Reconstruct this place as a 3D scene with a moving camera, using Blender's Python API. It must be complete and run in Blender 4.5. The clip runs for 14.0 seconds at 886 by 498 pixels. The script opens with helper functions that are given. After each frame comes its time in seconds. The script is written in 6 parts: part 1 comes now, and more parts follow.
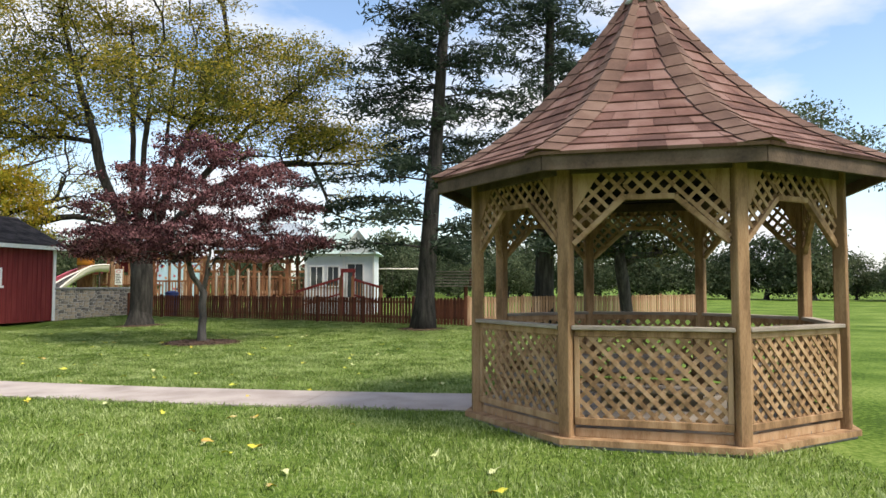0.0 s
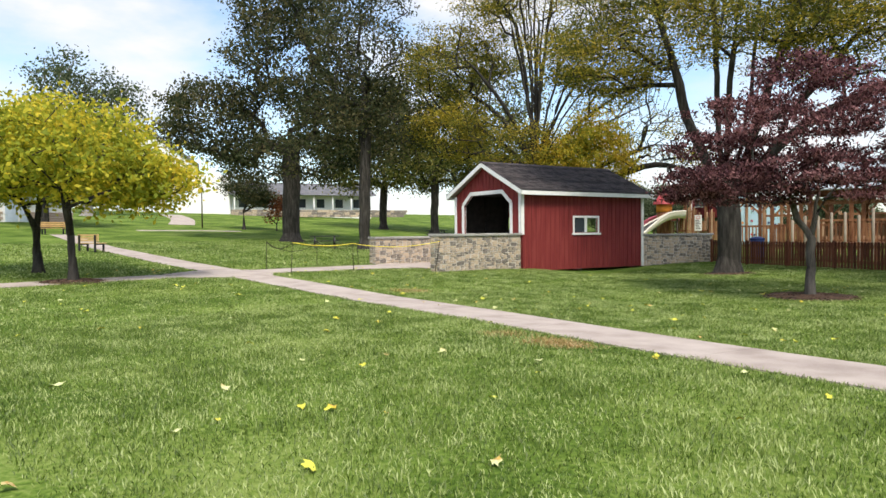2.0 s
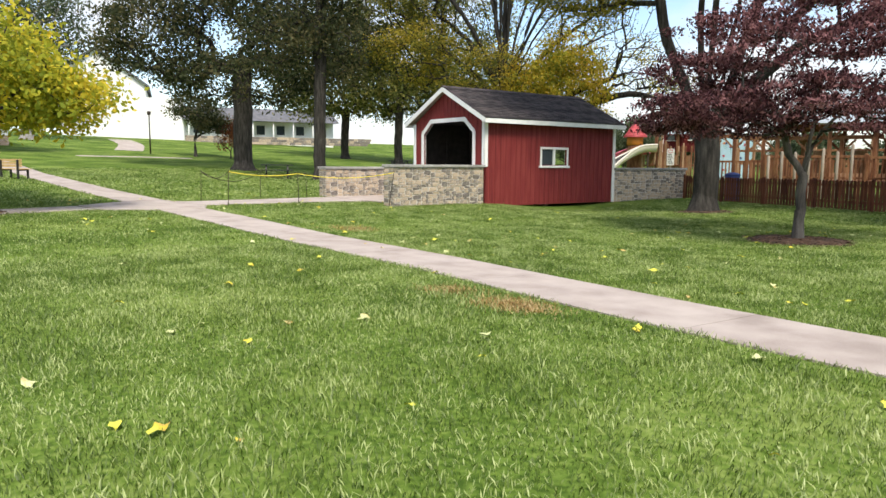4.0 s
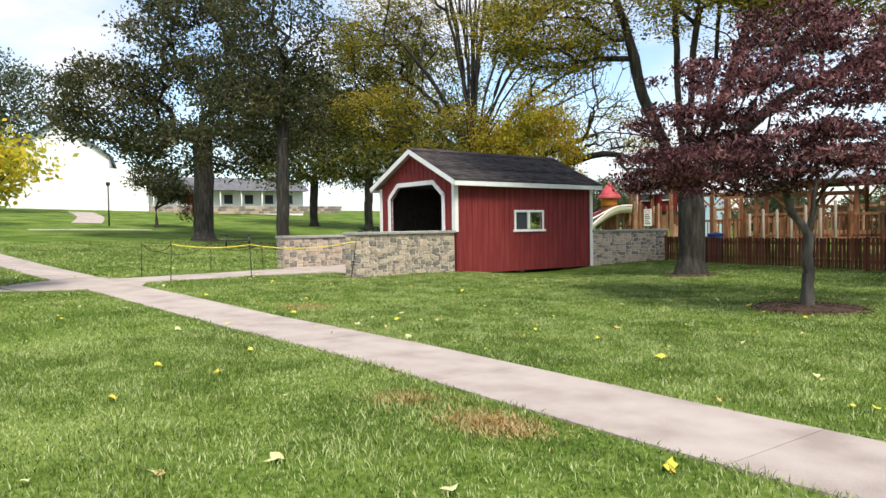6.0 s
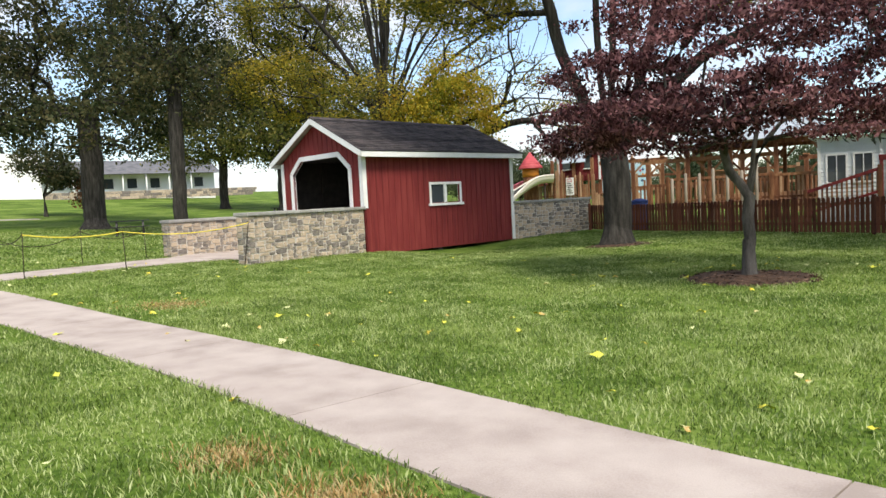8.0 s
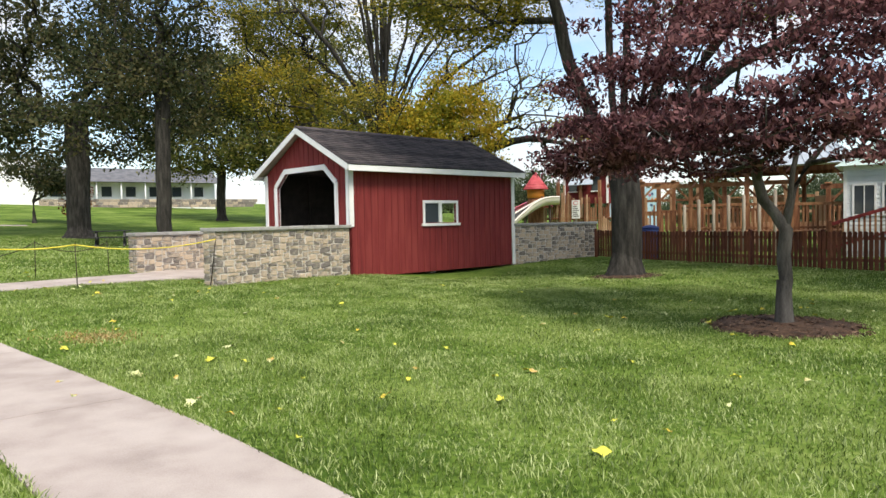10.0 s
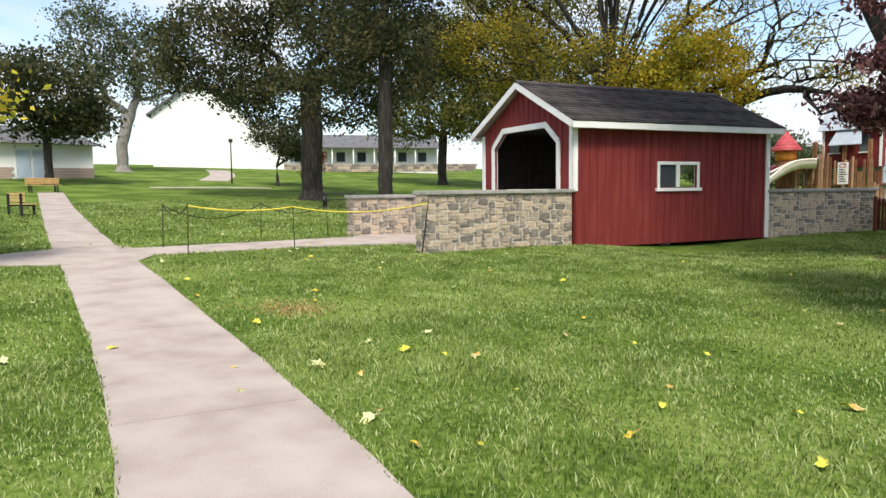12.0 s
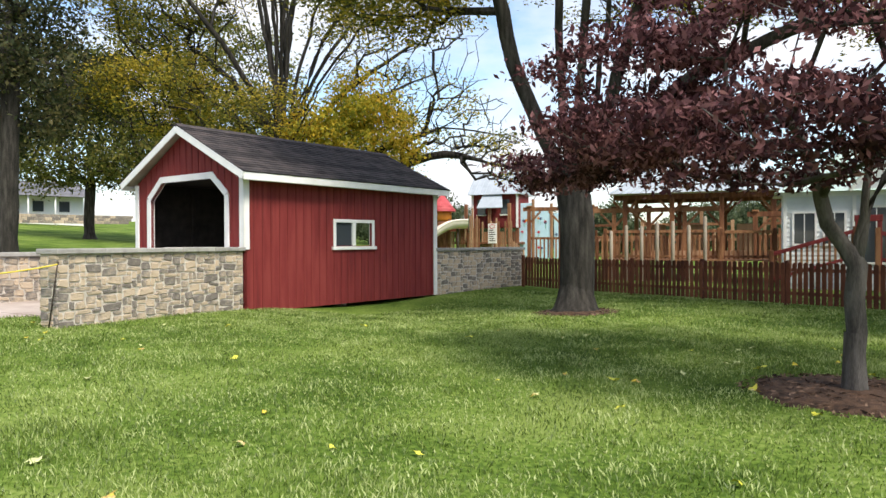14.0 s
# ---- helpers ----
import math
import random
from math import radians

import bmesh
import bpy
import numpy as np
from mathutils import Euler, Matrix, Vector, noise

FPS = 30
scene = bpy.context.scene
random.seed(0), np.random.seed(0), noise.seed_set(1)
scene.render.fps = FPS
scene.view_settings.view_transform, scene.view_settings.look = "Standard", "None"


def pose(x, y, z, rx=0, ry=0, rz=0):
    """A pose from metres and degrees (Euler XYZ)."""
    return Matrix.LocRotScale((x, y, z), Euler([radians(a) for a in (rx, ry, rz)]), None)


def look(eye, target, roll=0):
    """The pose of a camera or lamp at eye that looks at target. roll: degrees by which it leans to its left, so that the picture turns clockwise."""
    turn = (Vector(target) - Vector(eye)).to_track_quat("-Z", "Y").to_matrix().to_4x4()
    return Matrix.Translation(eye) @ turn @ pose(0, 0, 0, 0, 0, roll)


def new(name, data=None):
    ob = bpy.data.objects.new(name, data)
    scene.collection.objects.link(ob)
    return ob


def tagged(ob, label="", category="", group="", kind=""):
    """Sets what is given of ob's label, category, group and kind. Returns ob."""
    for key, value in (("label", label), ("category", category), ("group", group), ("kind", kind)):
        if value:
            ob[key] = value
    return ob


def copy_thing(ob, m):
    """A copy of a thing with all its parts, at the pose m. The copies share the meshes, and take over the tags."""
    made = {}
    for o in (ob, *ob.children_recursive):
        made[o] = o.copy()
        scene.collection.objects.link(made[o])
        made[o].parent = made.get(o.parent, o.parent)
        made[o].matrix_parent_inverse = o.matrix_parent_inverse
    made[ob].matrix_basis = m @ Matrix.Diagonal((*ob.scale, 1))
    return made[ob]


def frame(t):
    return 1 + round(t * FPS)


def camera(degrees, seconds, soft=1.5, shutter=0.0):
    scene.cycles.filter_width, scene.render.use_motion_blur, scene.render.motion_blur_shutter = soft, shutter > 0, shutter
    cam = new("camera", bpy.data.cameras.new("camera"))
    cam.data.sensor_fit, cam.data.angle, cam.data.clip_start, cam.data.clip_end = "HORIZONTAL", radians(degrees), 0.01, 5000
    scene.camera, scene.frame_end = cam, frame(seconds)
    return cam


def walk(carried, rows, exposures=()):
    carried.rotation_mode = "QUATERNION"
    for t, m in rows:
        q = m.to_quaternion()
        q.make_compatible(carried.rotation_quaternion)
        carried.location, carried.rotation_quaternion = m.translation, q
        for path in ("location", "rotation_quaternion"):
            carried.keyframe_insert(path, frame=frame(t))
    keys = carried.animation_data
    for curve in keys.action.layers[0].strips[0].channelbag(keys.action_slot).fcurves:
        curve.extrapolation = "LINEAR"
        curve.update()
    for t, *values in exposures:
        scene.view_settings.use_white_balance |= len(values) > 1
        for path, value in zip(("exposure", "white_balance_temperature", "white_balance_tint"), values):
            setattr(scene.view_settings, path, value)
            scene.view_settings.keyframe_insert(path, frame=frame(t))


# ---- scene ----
cam = camera(64.47, 14.0, soft=1.5)
# seconds, x, y, z, yaw, pitch, roll
ROWS = [
    (0, 0.011, 0.124, 1.520, -0.50, 2.98, -0.05),
    (0.5, -0.266, 0.547, 1.550, 8.39, 3.01, 0.46),
    (0.8, -0.541, 0.687, 1.517, 18.07, 2.83, 0.21),
    (1, -0.743, 0.812, 1.519, 24.73, 2.39, -0.00),
    (1.5, -1.086, 1.151, 1.498, 36.60, 0.79, -0.03),
    (2, -1.435, 1.597, 1.518, 43.32, -1.26, 0.51),
    (2.2, -1.561, 1.786, 1.504, 44.94, -2.29, 0.93),
    (4.3, -2.673, 3.674, 1.521, 39.98, -7.00, -0.49),
    (4.5, -2.741, 3.811, 1.512, 39.50, -6.57, -0.48),
    (5, -3.092, 4.204, 1.555, 38.50, -4.60, -0.05),
    (5.5, -3.422, 4.697, 1.576, 38.57, -2.67, 0.45),
    (6, -3.717, 5.124, 1.556, 38.64, -1.62, 0.91),
    (6.5, -3.936, 5.636, 1.575, 38.41, -1.58, 1.22),
    (7, -4.242, 6.118, 1.545, 36.96, -2.48, 1.71),
    (7.5, -4.501, 6.583, 1.499, 34.55, -3.61, 2.48),
    (7.7, -4.541, 6.803, 1.481, 33.67, -3.86, 2.82),
    (9.8, -5.269, 8.781, 1.547, 28.99, -2.21, 1.78),
    (10, -5.320, 8.957, 1.550, 33.07, -2.25, 1.19),
    (10.5, -5.541, 9.337, 1.563, 42.32, -2.69, 0.77),
    (11, -5.935, 9.651, 1.557, 49.42, -3.70, 0.78),
    (11.5, -6.301, 10.071, 1.551, 52.48, -4.70, 0.93),
    (12, -6.707, 10.389, 1.509, 50.68, -4.76, 0.74),
    (12.5, -7.014, 10.745, 1.484, 43.93, -3.61, 0.48),
    (13, -7.242, 11.070, 1.508, 34.15, -1.55, 0.17),
    (13.5, -7.495, 11.298, 1.531, 22.11, 0.35, 0.79),
    (14, -7.781, 11.549, 1.581, 24.19, -0.49, 0.26),
]
walk(cam, [(t, pose(x, y, z, 90 + pitch, roll, yaw)) for t, x, y, z, yaw, pitch, roll in ROWS],
     exposures=[(0, 0.74), (1, 0.66), (2, 0.66), (5, 0.74), (7.5, 0.70), (10, 0.70), (11.5, 0.60), (13, 0.80), (14, 0.86)])

# ---------------------------------------------------------------- world and sun
world = bpy.data.worlds.new("sky")
scene.world = world
world.use_nodes = True
wn, wl = world.node_tree.nodes, world.node_tree.links
wn.clear()
w_out = wn.new("ShaderNodeOutputWorld")
w_sky = wn.new("ShaderNodeTexSky")
w_sky.sky_type, w_sky.sun_disc = "NISHITA", False
w_sky.sun_elevation, w_sky.sun_rotation = radians(52), radians(126)
w_bg1, w_bg2 = wn.new("ShaderNodeBackground"), wn.new("ShaderNodeBackground")
w_bg1.inputs["Strength"].default_value = 0.15
w_bg2.inputs["Color"].default_value = (0.97, 0.97, 1.0, 1)
w_bg2.inputs["Strength"].default_value = 0.66
w_co, w_map = wn.new("ShaderNodeTexCoord"), wn.new("ShaderNodeMapping")
w_map.inputs["Scale"].default_value = (1.0, 1.0, 2.6)
w_noise, w_ramp = wn.new("ShaderNodeTexNoise"), wn.new("ShaderNodeValToRGB")
w_noise.inputs["Scale"].default_value = 2.6
w_noise.inputs["Detail"].default_value = 7
w_noise.inputs["Roughness"].default_value = 0.55
w_ramp.color_ramp.elements[0].position, w_ramp.color_ramp.elements[1].position = 0.43, 0.62
w_mix = wn.new("ShaderNodeMixShader")
wl.new(w_co.outputs["Generated"], w_map.inputs["Vector"])
wl.new(w_map.outputs["Vector"], w_noise.inputs["Vector"])
wl.new(w_noise.outputs["Fac"], w_ramp.inputs["Fac"])
wl.new(w_sky.outputs["Color"], w_bg1.inputs["Color"])
wl.new(w_ramp.outputs["Color"], w_mix.inputs["Fac"])
wl.new(w_bg1.outputs["Background"], w_mix.inputs[1])
wl.new(w_bg2.outputs["Background"], w_mix.inputs[2])
wl.new(w_mix.outputs["Shader"], w_out.inputs["Surface"])

sun_data = bpy.data.lights.new("sun", "SUN")
sun_data.energy, sun_data.angle, sun_data.color = 3.0, radians(17), (1.0, 0.93, 0.80)
sun = new("sun", sun_data)
sun.matrix_world = look((31, -22.5, 49.5), (0, 0, 0))

# ---------------------------------------------------------------- materials
def material(name, colors, scale=4.0, rough=0.8, bump=0.3, bump_scale=40.0, metal=0.0, per=0.0, stretch=(1, 1, 1), spec=0.3, fine=0.0, island=False, through_light=0.0, grain=0.35):
    """Procedural surface: a large and a fine noise over a colour ramp, bump, and a change from piece to piece (per)."""
    m = bpy.data.materials.new(name)
    m.use_nodes = True
    n, l = m.node_tree.nodes, m.node_tree.links
    b = n["Principled BSDF"]
    b.inputs["Roughness"].default_value, b.inputs["Metallic"].default_value = rough, metal
    b.inputs["Specular IOR Level"].default_value = spec
    co, mp = n.new("ShaderNodeTexCoord"), n.new("ShaderNodeMapping")
    mp.inputs["Scale"].default_value = stretch
    l.new(co.outputs["Object"], mp.inputs["Vector"])
    big, small = n.new("ShaderNodeTexNoise"), n.new("ShaderNodeTexNoise")
    big.inputs["Scale"].default_value, big.inputs["Detail"].default_value = scale, 5
    small.inputs["Scale"].default_value, small.inputs["Detail"].default_value = bump_scale, 4
    l.new(mp.outputs["Vector"], big.inputs["Vector"])
    l.new(mp.outputs["Vector"], small.inputs["Vector"])
    ramp = n.new("ShaderNodeValToRGB")
    while len(ramp.color_ramp.elements) < len(colors):
        ramp.color_ramp.elements.new(0.5)
    for i, c in enumerate(colors):
        e = ramp.color_ramp.elements[i]
        e.position = 0.3 + 0.4 * i / max(1, len(colors) - 1)
        e.color = (*c, 1)
    add = n.new("ShaderNodeMath")
    add.operation = "MULTIPLY_ADD"
    l.new(small.outputs["Fac"], add.inputs[0])
    add.inputs[1].default_value = grain
    shift = n.new("ShaderNodeMath")
    shift.operation = "SUBTRACT"
    l.new(big.outputs["Fac"], shift.inputs[0])
    shift.inputs[1].default_value = grain / 2
    l.new(shift.outputs[0], add.inputs[2])
    last = add
    if per:
        if island:
            info = n.new("ShaderNodeNewGeometry")
            rnd = info.outputs["Random Per Island"]
        else:
            info = n.new("ShaderNodeObjectInfo")
            rnd = info.outputs["Random"]
        mad = n.new("ShaderNodeMath")
        mad.operation = "MULTIPLY_ADD"
        l.new(rnd, mad.inputs[0])
        mad.inputs[1].default_value = per
        sub = n.new("ShaderNodeMath")
        sub.operation = "SUBTRACT"
        l.new(add.outputs[0], sub.inputs[0])
        sub.inputs[1].default_value = per / 2
        l.new(sub.outputs[0], mad.inputs[2])
        last = mad
    l.new(last.outputs[0], ramp.inputs["Fac"])
    l.new(ramp.outputs["Color"], b.inputs["Base Color"])
    if bump:
        bp = n.new("ShaderNodeBump")
        bp.inputs["Strength"].default_value, bp.inputs["Distance"].default_value = bump, 0.02
        l.new(small.outputs["Fac"], bp.inputs["Height"])
        l.new(bp.outputs["Normal"], b.inputs["Normal"])
    if through_light:
        tr, mx = n.new("ShaderNodeBsdfTranslucent"), n.new("ShaderNodeMixShader")
        mx.inputs[0].default_value = through_light
        l.new(ramp.outputs["Color"], tr.inputs["Color"])
        l.new(b.outputs["BSDF"], mx.inputs[1])
        l.new(tr.outputs["BSDF"], mx.inputs[2])
        l.new(mx.outputs["Shader"], n["Material Output"].inputs["Surface"])
    return m


M_LAWN = material("lawn", [(0.050, 0.092, 0.014), (0.115, 0.18, 0.03), (0.20, 0.26, 0.065)], 0.45, 0.95, 1.0, 16, spec=0.05, grain=0.9)
M_GRASS = material("grass_blade", [(0.08, 0.13, 0.018), (0.19, 0.27, 0.042), (0.47, 0.53, 0.22)], 1.7, 0.45, 0.0, 0.6, grain=0.5, per=0.5, island=True, spec=0.4, through_light=0.35)
M_CONCRETE = material("concrete", [(0.32, 0.265, 0.235), (0.415, 0.35, 0.315), (0.48, 0.415, 0.375)], 1.6, 0.9, 0.25, 90, per=0.12)
M_MULCH = material("mulch", [(0.03, 0.018, 0.012), (0.07, 0.04, 0.025), (0.12, 0.07, 0.045)], 9, 0.95, 0.9, 60)
M_CHIP = material("bark_chip", [(0.035, 0.02, 0.014), (0.09, 0.05, 0.032), (0.20, 0.13, 0.09)], 9, 0.9, 0.0, 60, per=0.8, island=True)
M_RED = material("red_board", [(0.115, 0.015, 0.015), (0.165, 0.021, 0.021), (0.205, 0.034, 0.031)], 2.0, 0.75, 0.2, 50, per=0.2, stretch=(3, 3, 0.4))
M_WHITE = material("white_paint", [(0.72, 0.72, 0.72), (0.82, 0.82, 0.81)], 3, 0.6, 0.1, 40)
# near-black colour that stands in for shade under the roofs
M_SHADE = material("painted_shade", [(0.016, 0.013, 0.012), (0.035, 0.03, 0.026)], 4, 0.9, 0.2, 30)
M_SHINGLE = material("dark_shingle", [(0.022, 0.019, 0.021), (0.05, 0.043, 0.045), (0.085, 0.07, 0.07)], 2.5, 0.95, 0.5, 120, per=0.3)
M_STONE = material("field_stone", [(0.17, 0.15, 0.135), (0.26, 0.228, 0.197), (0.36, 0.298, 0.232), (0.50, 0.40, 0.30)], 6.0, 0.9, 0.8, 30, per=0.62, grain=0.5)
M_MORTAR = material("mortar", [(0.46, 0.42, 0.37), (0.60, 0.55, 0.49)], 8, 0.95, 0.5, 70)
M_CAP = material("cap_stone", [(0.26, 0.25, 0.24), (0.40, 0.39, 0.37)], 4, 0.9, 0.4, 50, per=0.3)
M_FENCE = material("stained_cedar", [(0.075, 0.024, 0.013), (0.135, 0.043, 0.023), (0.20, 0.07, 0.038)], 3, 0.8, 0.2, 40, per=0.4, stretch=(3, 3, 0.5))
# darker brown than the pine, for gazebo fascia and headers
M_FASCIA = material("dark_board", [(0.055, 0.037, 0.025), (0.098, 0.067, 0.044), (0.14, 0.10, 0.068)], 3, 0.85, 0.25, 40, per=0.2)
M_DECK = material("orange_cedar", [(0.11, 0.042, 0.019), (0.19, 0.08, 0.037), (0.28, 0.14, 0.068)], 3, 0.8, 0.2, 40, per=0.5, stretch=(3, 3, 0.5))
M_TAN = material("bare_cedar", [(0.24, 0.13, 0.07), (0.36, 0.21, 0.12), (0.46, 0.30, 0.19)], 3, 0.85, 0.2, 40, per=0.4, stretch=(3, 3, 0.5))
M_PINE = material("weathered_pine", [(0.17, 0.098, 0.047), (0.33, 0.197, 0.10), (0.45, 0.295, 0.168)], 3.0, 0.8, 0.25, 45, per=0.3, stretch=(2.5, 2.5, 0.5))
M_GREYWOOD = material("grey_wood", [(0.25, 0.21, 0.17), (0.38, 0.32, 0.26)], 3, 0.85, 0.3, 50, per=0.3)
M_BROWNSH = material("brown_shingle", [(0.095, 0.046, 0.036), (0.17, 0.085, 0.066), (0.24, 0.14, 0.115)], 2.5, 0.9, 0.5, 120, per=0.38)
M_HIP = material("worn_hip_shingle", [(0.095, 0.053, 0.04), (0.155, 0.09, 0.067), (0.21, 0.132, 0.10)], 2.5, 0.9, 0.5, 120, per=0.3)
M_METAL = material("grey_metal", [(0.35, 0.37, 0.40), (0.5, 0.52, 0.55)], 3, 0.4, 0.05, 30, metal=0.7)
M_BARK = material("bark", [(0.014, 0.0125, 0.011), (0.036, 0.032, 0.028), (0.072, 0.065, 0.057)], 3, 0.95, 1.0, 22, stretch=(3, 3, 0.5))
M_GREYBARK = material("grey_bark", [(0.035, 0.031, 0.028), (0.08, 0.072, 0.065), (0.13, 0.12, 0.108)], 3, 0.95, 0.8, 26, stretch=(3, 3, 0.6))
M_PALEBARK = material("pale_bark", [(0.15, 0.14, 0.125), (0.30, 0.28, 0.26)], 3, 0.95, 0.6, 22, stretch=(2, 2, 0.6))
M_BLACK = material("black_plastic", [(0.012, 0.012, 0.013), (0.03, 0.03, 0.03)], 5, 0.5, 0.1, 30)
M_YELLOW = material("yellow_rope", [(0.65, 0.52, 0.04), (0.80, 0.66, 0.10)], 5, 0.7, 0.2, 60)
M_IRON = material("dark_iron", [(0.03, 0.025, 0.02), (0.07, 0.05, 0.04)], 6, 0.6, 0.2, 40, metal=0.5)
M_SLAT = material("bench_slat", [(0.42, 0.26, 0.10), (0.58, 0.40, 0.18)], 4, 0.7, 0.2, 40, per=0.2)
M_ROOFPINK = material("red_tin", [(0.34, 0.045, 0.05), (0.50, 0.09, 0.10)], 3, 0.5, 0.1, 30)
M_PINK = material("pink_plastic", [(0.62, 0.12, 0.20), (0.72, 0.20, 0.28)], 2, 0.35, 0.02, 30)
M_CREAM = material("cream_plastic", [(0.66, 0.60, 0.52), (0.76, 0.70, 0.62)], 2, 0.35, 0.02, 30)
M_TIN = material("white_tin", [(0.33, 0.37, 0.42), (0.43, 0.47, 0.53)], 2, 0.35, 0.05, 20)
M_BLUE = material("blue_panel", [(0.42, 0.62, 0.74), (0.52, 0.72, 0.82)], 2, 0.6, 0.05, 30)
M_PAINT = [material("paint_" + n, [c, tuple(min(1, v * 1.2) for v in c)], 3, 0.6, 0.05, 30) for n, c in
           (("navy", (0.03, 0.05, 0.16)), ("crimson", (0.45, 0.03, 0.05)), ("orange", (0.6, 0.22, 0.03)), ("green", (0.05, 0.25, 0.10)))]
M_CLAP = material("white_clapboard", [(0.62, 0.65, 0.68), (0.74, 0.77, 0.79)], 2, 0.6, 0.1, 40, per=0.1)
M_GREENTIN = material("pale_green_tin", [(0.42, 0.54, 0.52), (0.55, 0.66, 0.64)], 2, 0.4, 0.05, 30)
M_OUTWALL = material("white_stucco", [(0.78, 0.78, 0.78), (0.88, 0.88, 0.87)], 0.6, 0.8, 0.1, 20)
M_GREYROOF = material("grey_roof", [(0.10, 0.10, 0.11), (0.18, 0.18, 0.19)], 1.5, 0.9, 0.3, 30)
M_DOOR = material("pale_blue_door", [(0.42, 0.50, 0.60), (0.50, 0.58, 0.68)], 3, 0.5, 0.05, 30)
M_BRICK = material("brown_stone_veneer", [(0.20, 0.13, 0.10), (0.34, 0.25, 0.20), (0.45, 0.35, 0.29)], 3, 0.9, 0.4, 30, per=0.5, island=True)
M_GLASS = bpy.data.materials.new("window_glass")
M_GLASS.use_nodes = True
_g = M_GLASS.node_tree.nodes["Principled BSDF"]
_g.inputs["Base Color"].default_value, _g.inputs["Roughness"].default_value = (0.05, 0.06, 0.07, 1), 0.06


def leaf_material(name, colors):
    return material(name, colors, 0.45, 0.65, 0.0, 5.0, per=0.5, island=True, spec=0.2, through_light=0.45)


L_PURPLE = leaf_material("leaf_purple", [(0.036, 0.014, 0.017), (0.105, 0.038, 0.043), (0.32, 0.15, 0.155)])
L_LOCUST = leaf_material("leaf_olive_gold", [(0.085, 0.10, 0.02), (0.20, 0.20, 0.03), (0.46, 0.35, 0.04)])
L_OAK = leaf_material("leaf_oak", [(0.032, 0.044, 0.019), (0.072, 0.084, 0.036), (0.135, 0.118, 0.05)])
L_OLIVE = leaf_material("leaf_olive", [(0.055, 0.07, 0.018), (0.12, 0.14, 0.03), (0.24, 0.21, 0.05)])
L_YELLOW = leaf_material("leaf_yellow_green", [(0.24, 0.28, 0.03), (0.46, 0.46, 0.045), (0.70, 0.55, 0.05)])
L_GOLD = leaf_material("leaf_gold", [(0.22, 0.24, 0.03), (0.50, 0.43, 0.04), (0.62, 0.42, 0.04)])
L_PINE = leaf_material("needle", [(0.018, 0.032, 0.022), (0.035, 0.055, 0.035), (0.06, 0.08, 0.05)])
L_FAR = leaf_material("leaf_far", [(0.05, 0.075, 0.035), (0.09, 0.12, 0.06), (0.15, 0.17, 0.09)])
L_RUST = leaf_material("leaf_rust", [(0.10, 0.03, 0.02), (0.22, 0.07, 0.03), (0.34, 0.14, 0.05)])
L_FALLEN = material("fallen_leaf", [(0.62, 0.60, 0.08), (0.62, 0.48, 0.05), (0.45, 0.28, 0.10), (0.60, 0.62, 0.30)], 3, 0.7, 0.2, 30, per=0.9, spec=0.2)


# ---------------------------------------------------------------- mesh helpers
def mesh(name, verts, faces, mat, smooth=False):
    me = bpy.data.meshes.new(name)
    me.from_pydata([tuple(v) for v in verts], [], [tuple(f) for f in faces])
    if mat:
        me.materials.append(mat)
    if smooth:
        me.polygons.foreach_set("use_smooth", [True] * len(me.polygons))
    me.update()
    return me


def put(name, me, parent=None, m=None, label=""):
    ob = new(name, me)
    ob.parent = parent
    if m is not None:
        ob.matrix_basis = m
    if label:
        ob["label"] = label
    return ob


def under(ob, part_ob):
    """Hangs a piece under a part of the same thing, where it stands."""
    ob.parent = part_ob
    ob.matrix_parent_inverse = part_ob.matrix_basis.inverted()
    return ob


def thing(name, m, label, category, group="", kind=""):
    ob = new(name)
    ob.empty_display_size = 0.1
    ob.matrix_basis = m
    return tagged(ob, label, category, group, kind)


def box_mesh(name, size, mat, bevel=0.0, centre=(0, 0, 0)):
    bm = bmesh.new()
    bmesh.ops.create_cube(bm, size=1)
    for v in bm.verts:
        v.co = Vector([v.co[i] * size[i] + centre[i] for i in range(3)])
    if bevel:
        bmesh.ops.bevel(bm, geom=bm.edges[:], offset=bevel, segments=1, affect="EDGES")
    me = bpy.data.meshes.new(name)
    bm.to_mesh(me)
    bm.free()
    me.materials.append(mat)
    return me


def box(name, lo, hi, mat, parent=None, bevel=0.006, label=""):
    size = [b - a for a, b in zip(lo, hi)]
    mid = [(a + b) / 2 for a, b in zip(lo, hi)]
    return put(name, box_mesh(name, size, mat, min(bevel, min(size) * 0.3)), parent, pose(*mid), label)


def beam(name, a, b, w, h, mat, parent=None, label="", bevel=0.004):
    """A squared bar from a to b, w wide across and h high."""
    a, b = Vector(a), Vector(b)
    d = b - a
    x = d.normalized()
    up = Vector((0, 0, 1)) if abs(x.z) < 0.95 else Vector((0, 1, 0))
    y = up.cross(x).normalized()
    z = x.cross(y)
    m = Matrix((x, y, z)).transposed().to_4x4()
    m.translation = (a + b) / 2
    return put(name, box_mesh(name, (d.length, w, h), mat, min(bevel, 0.3 * min(w, h))), parent, m, label)


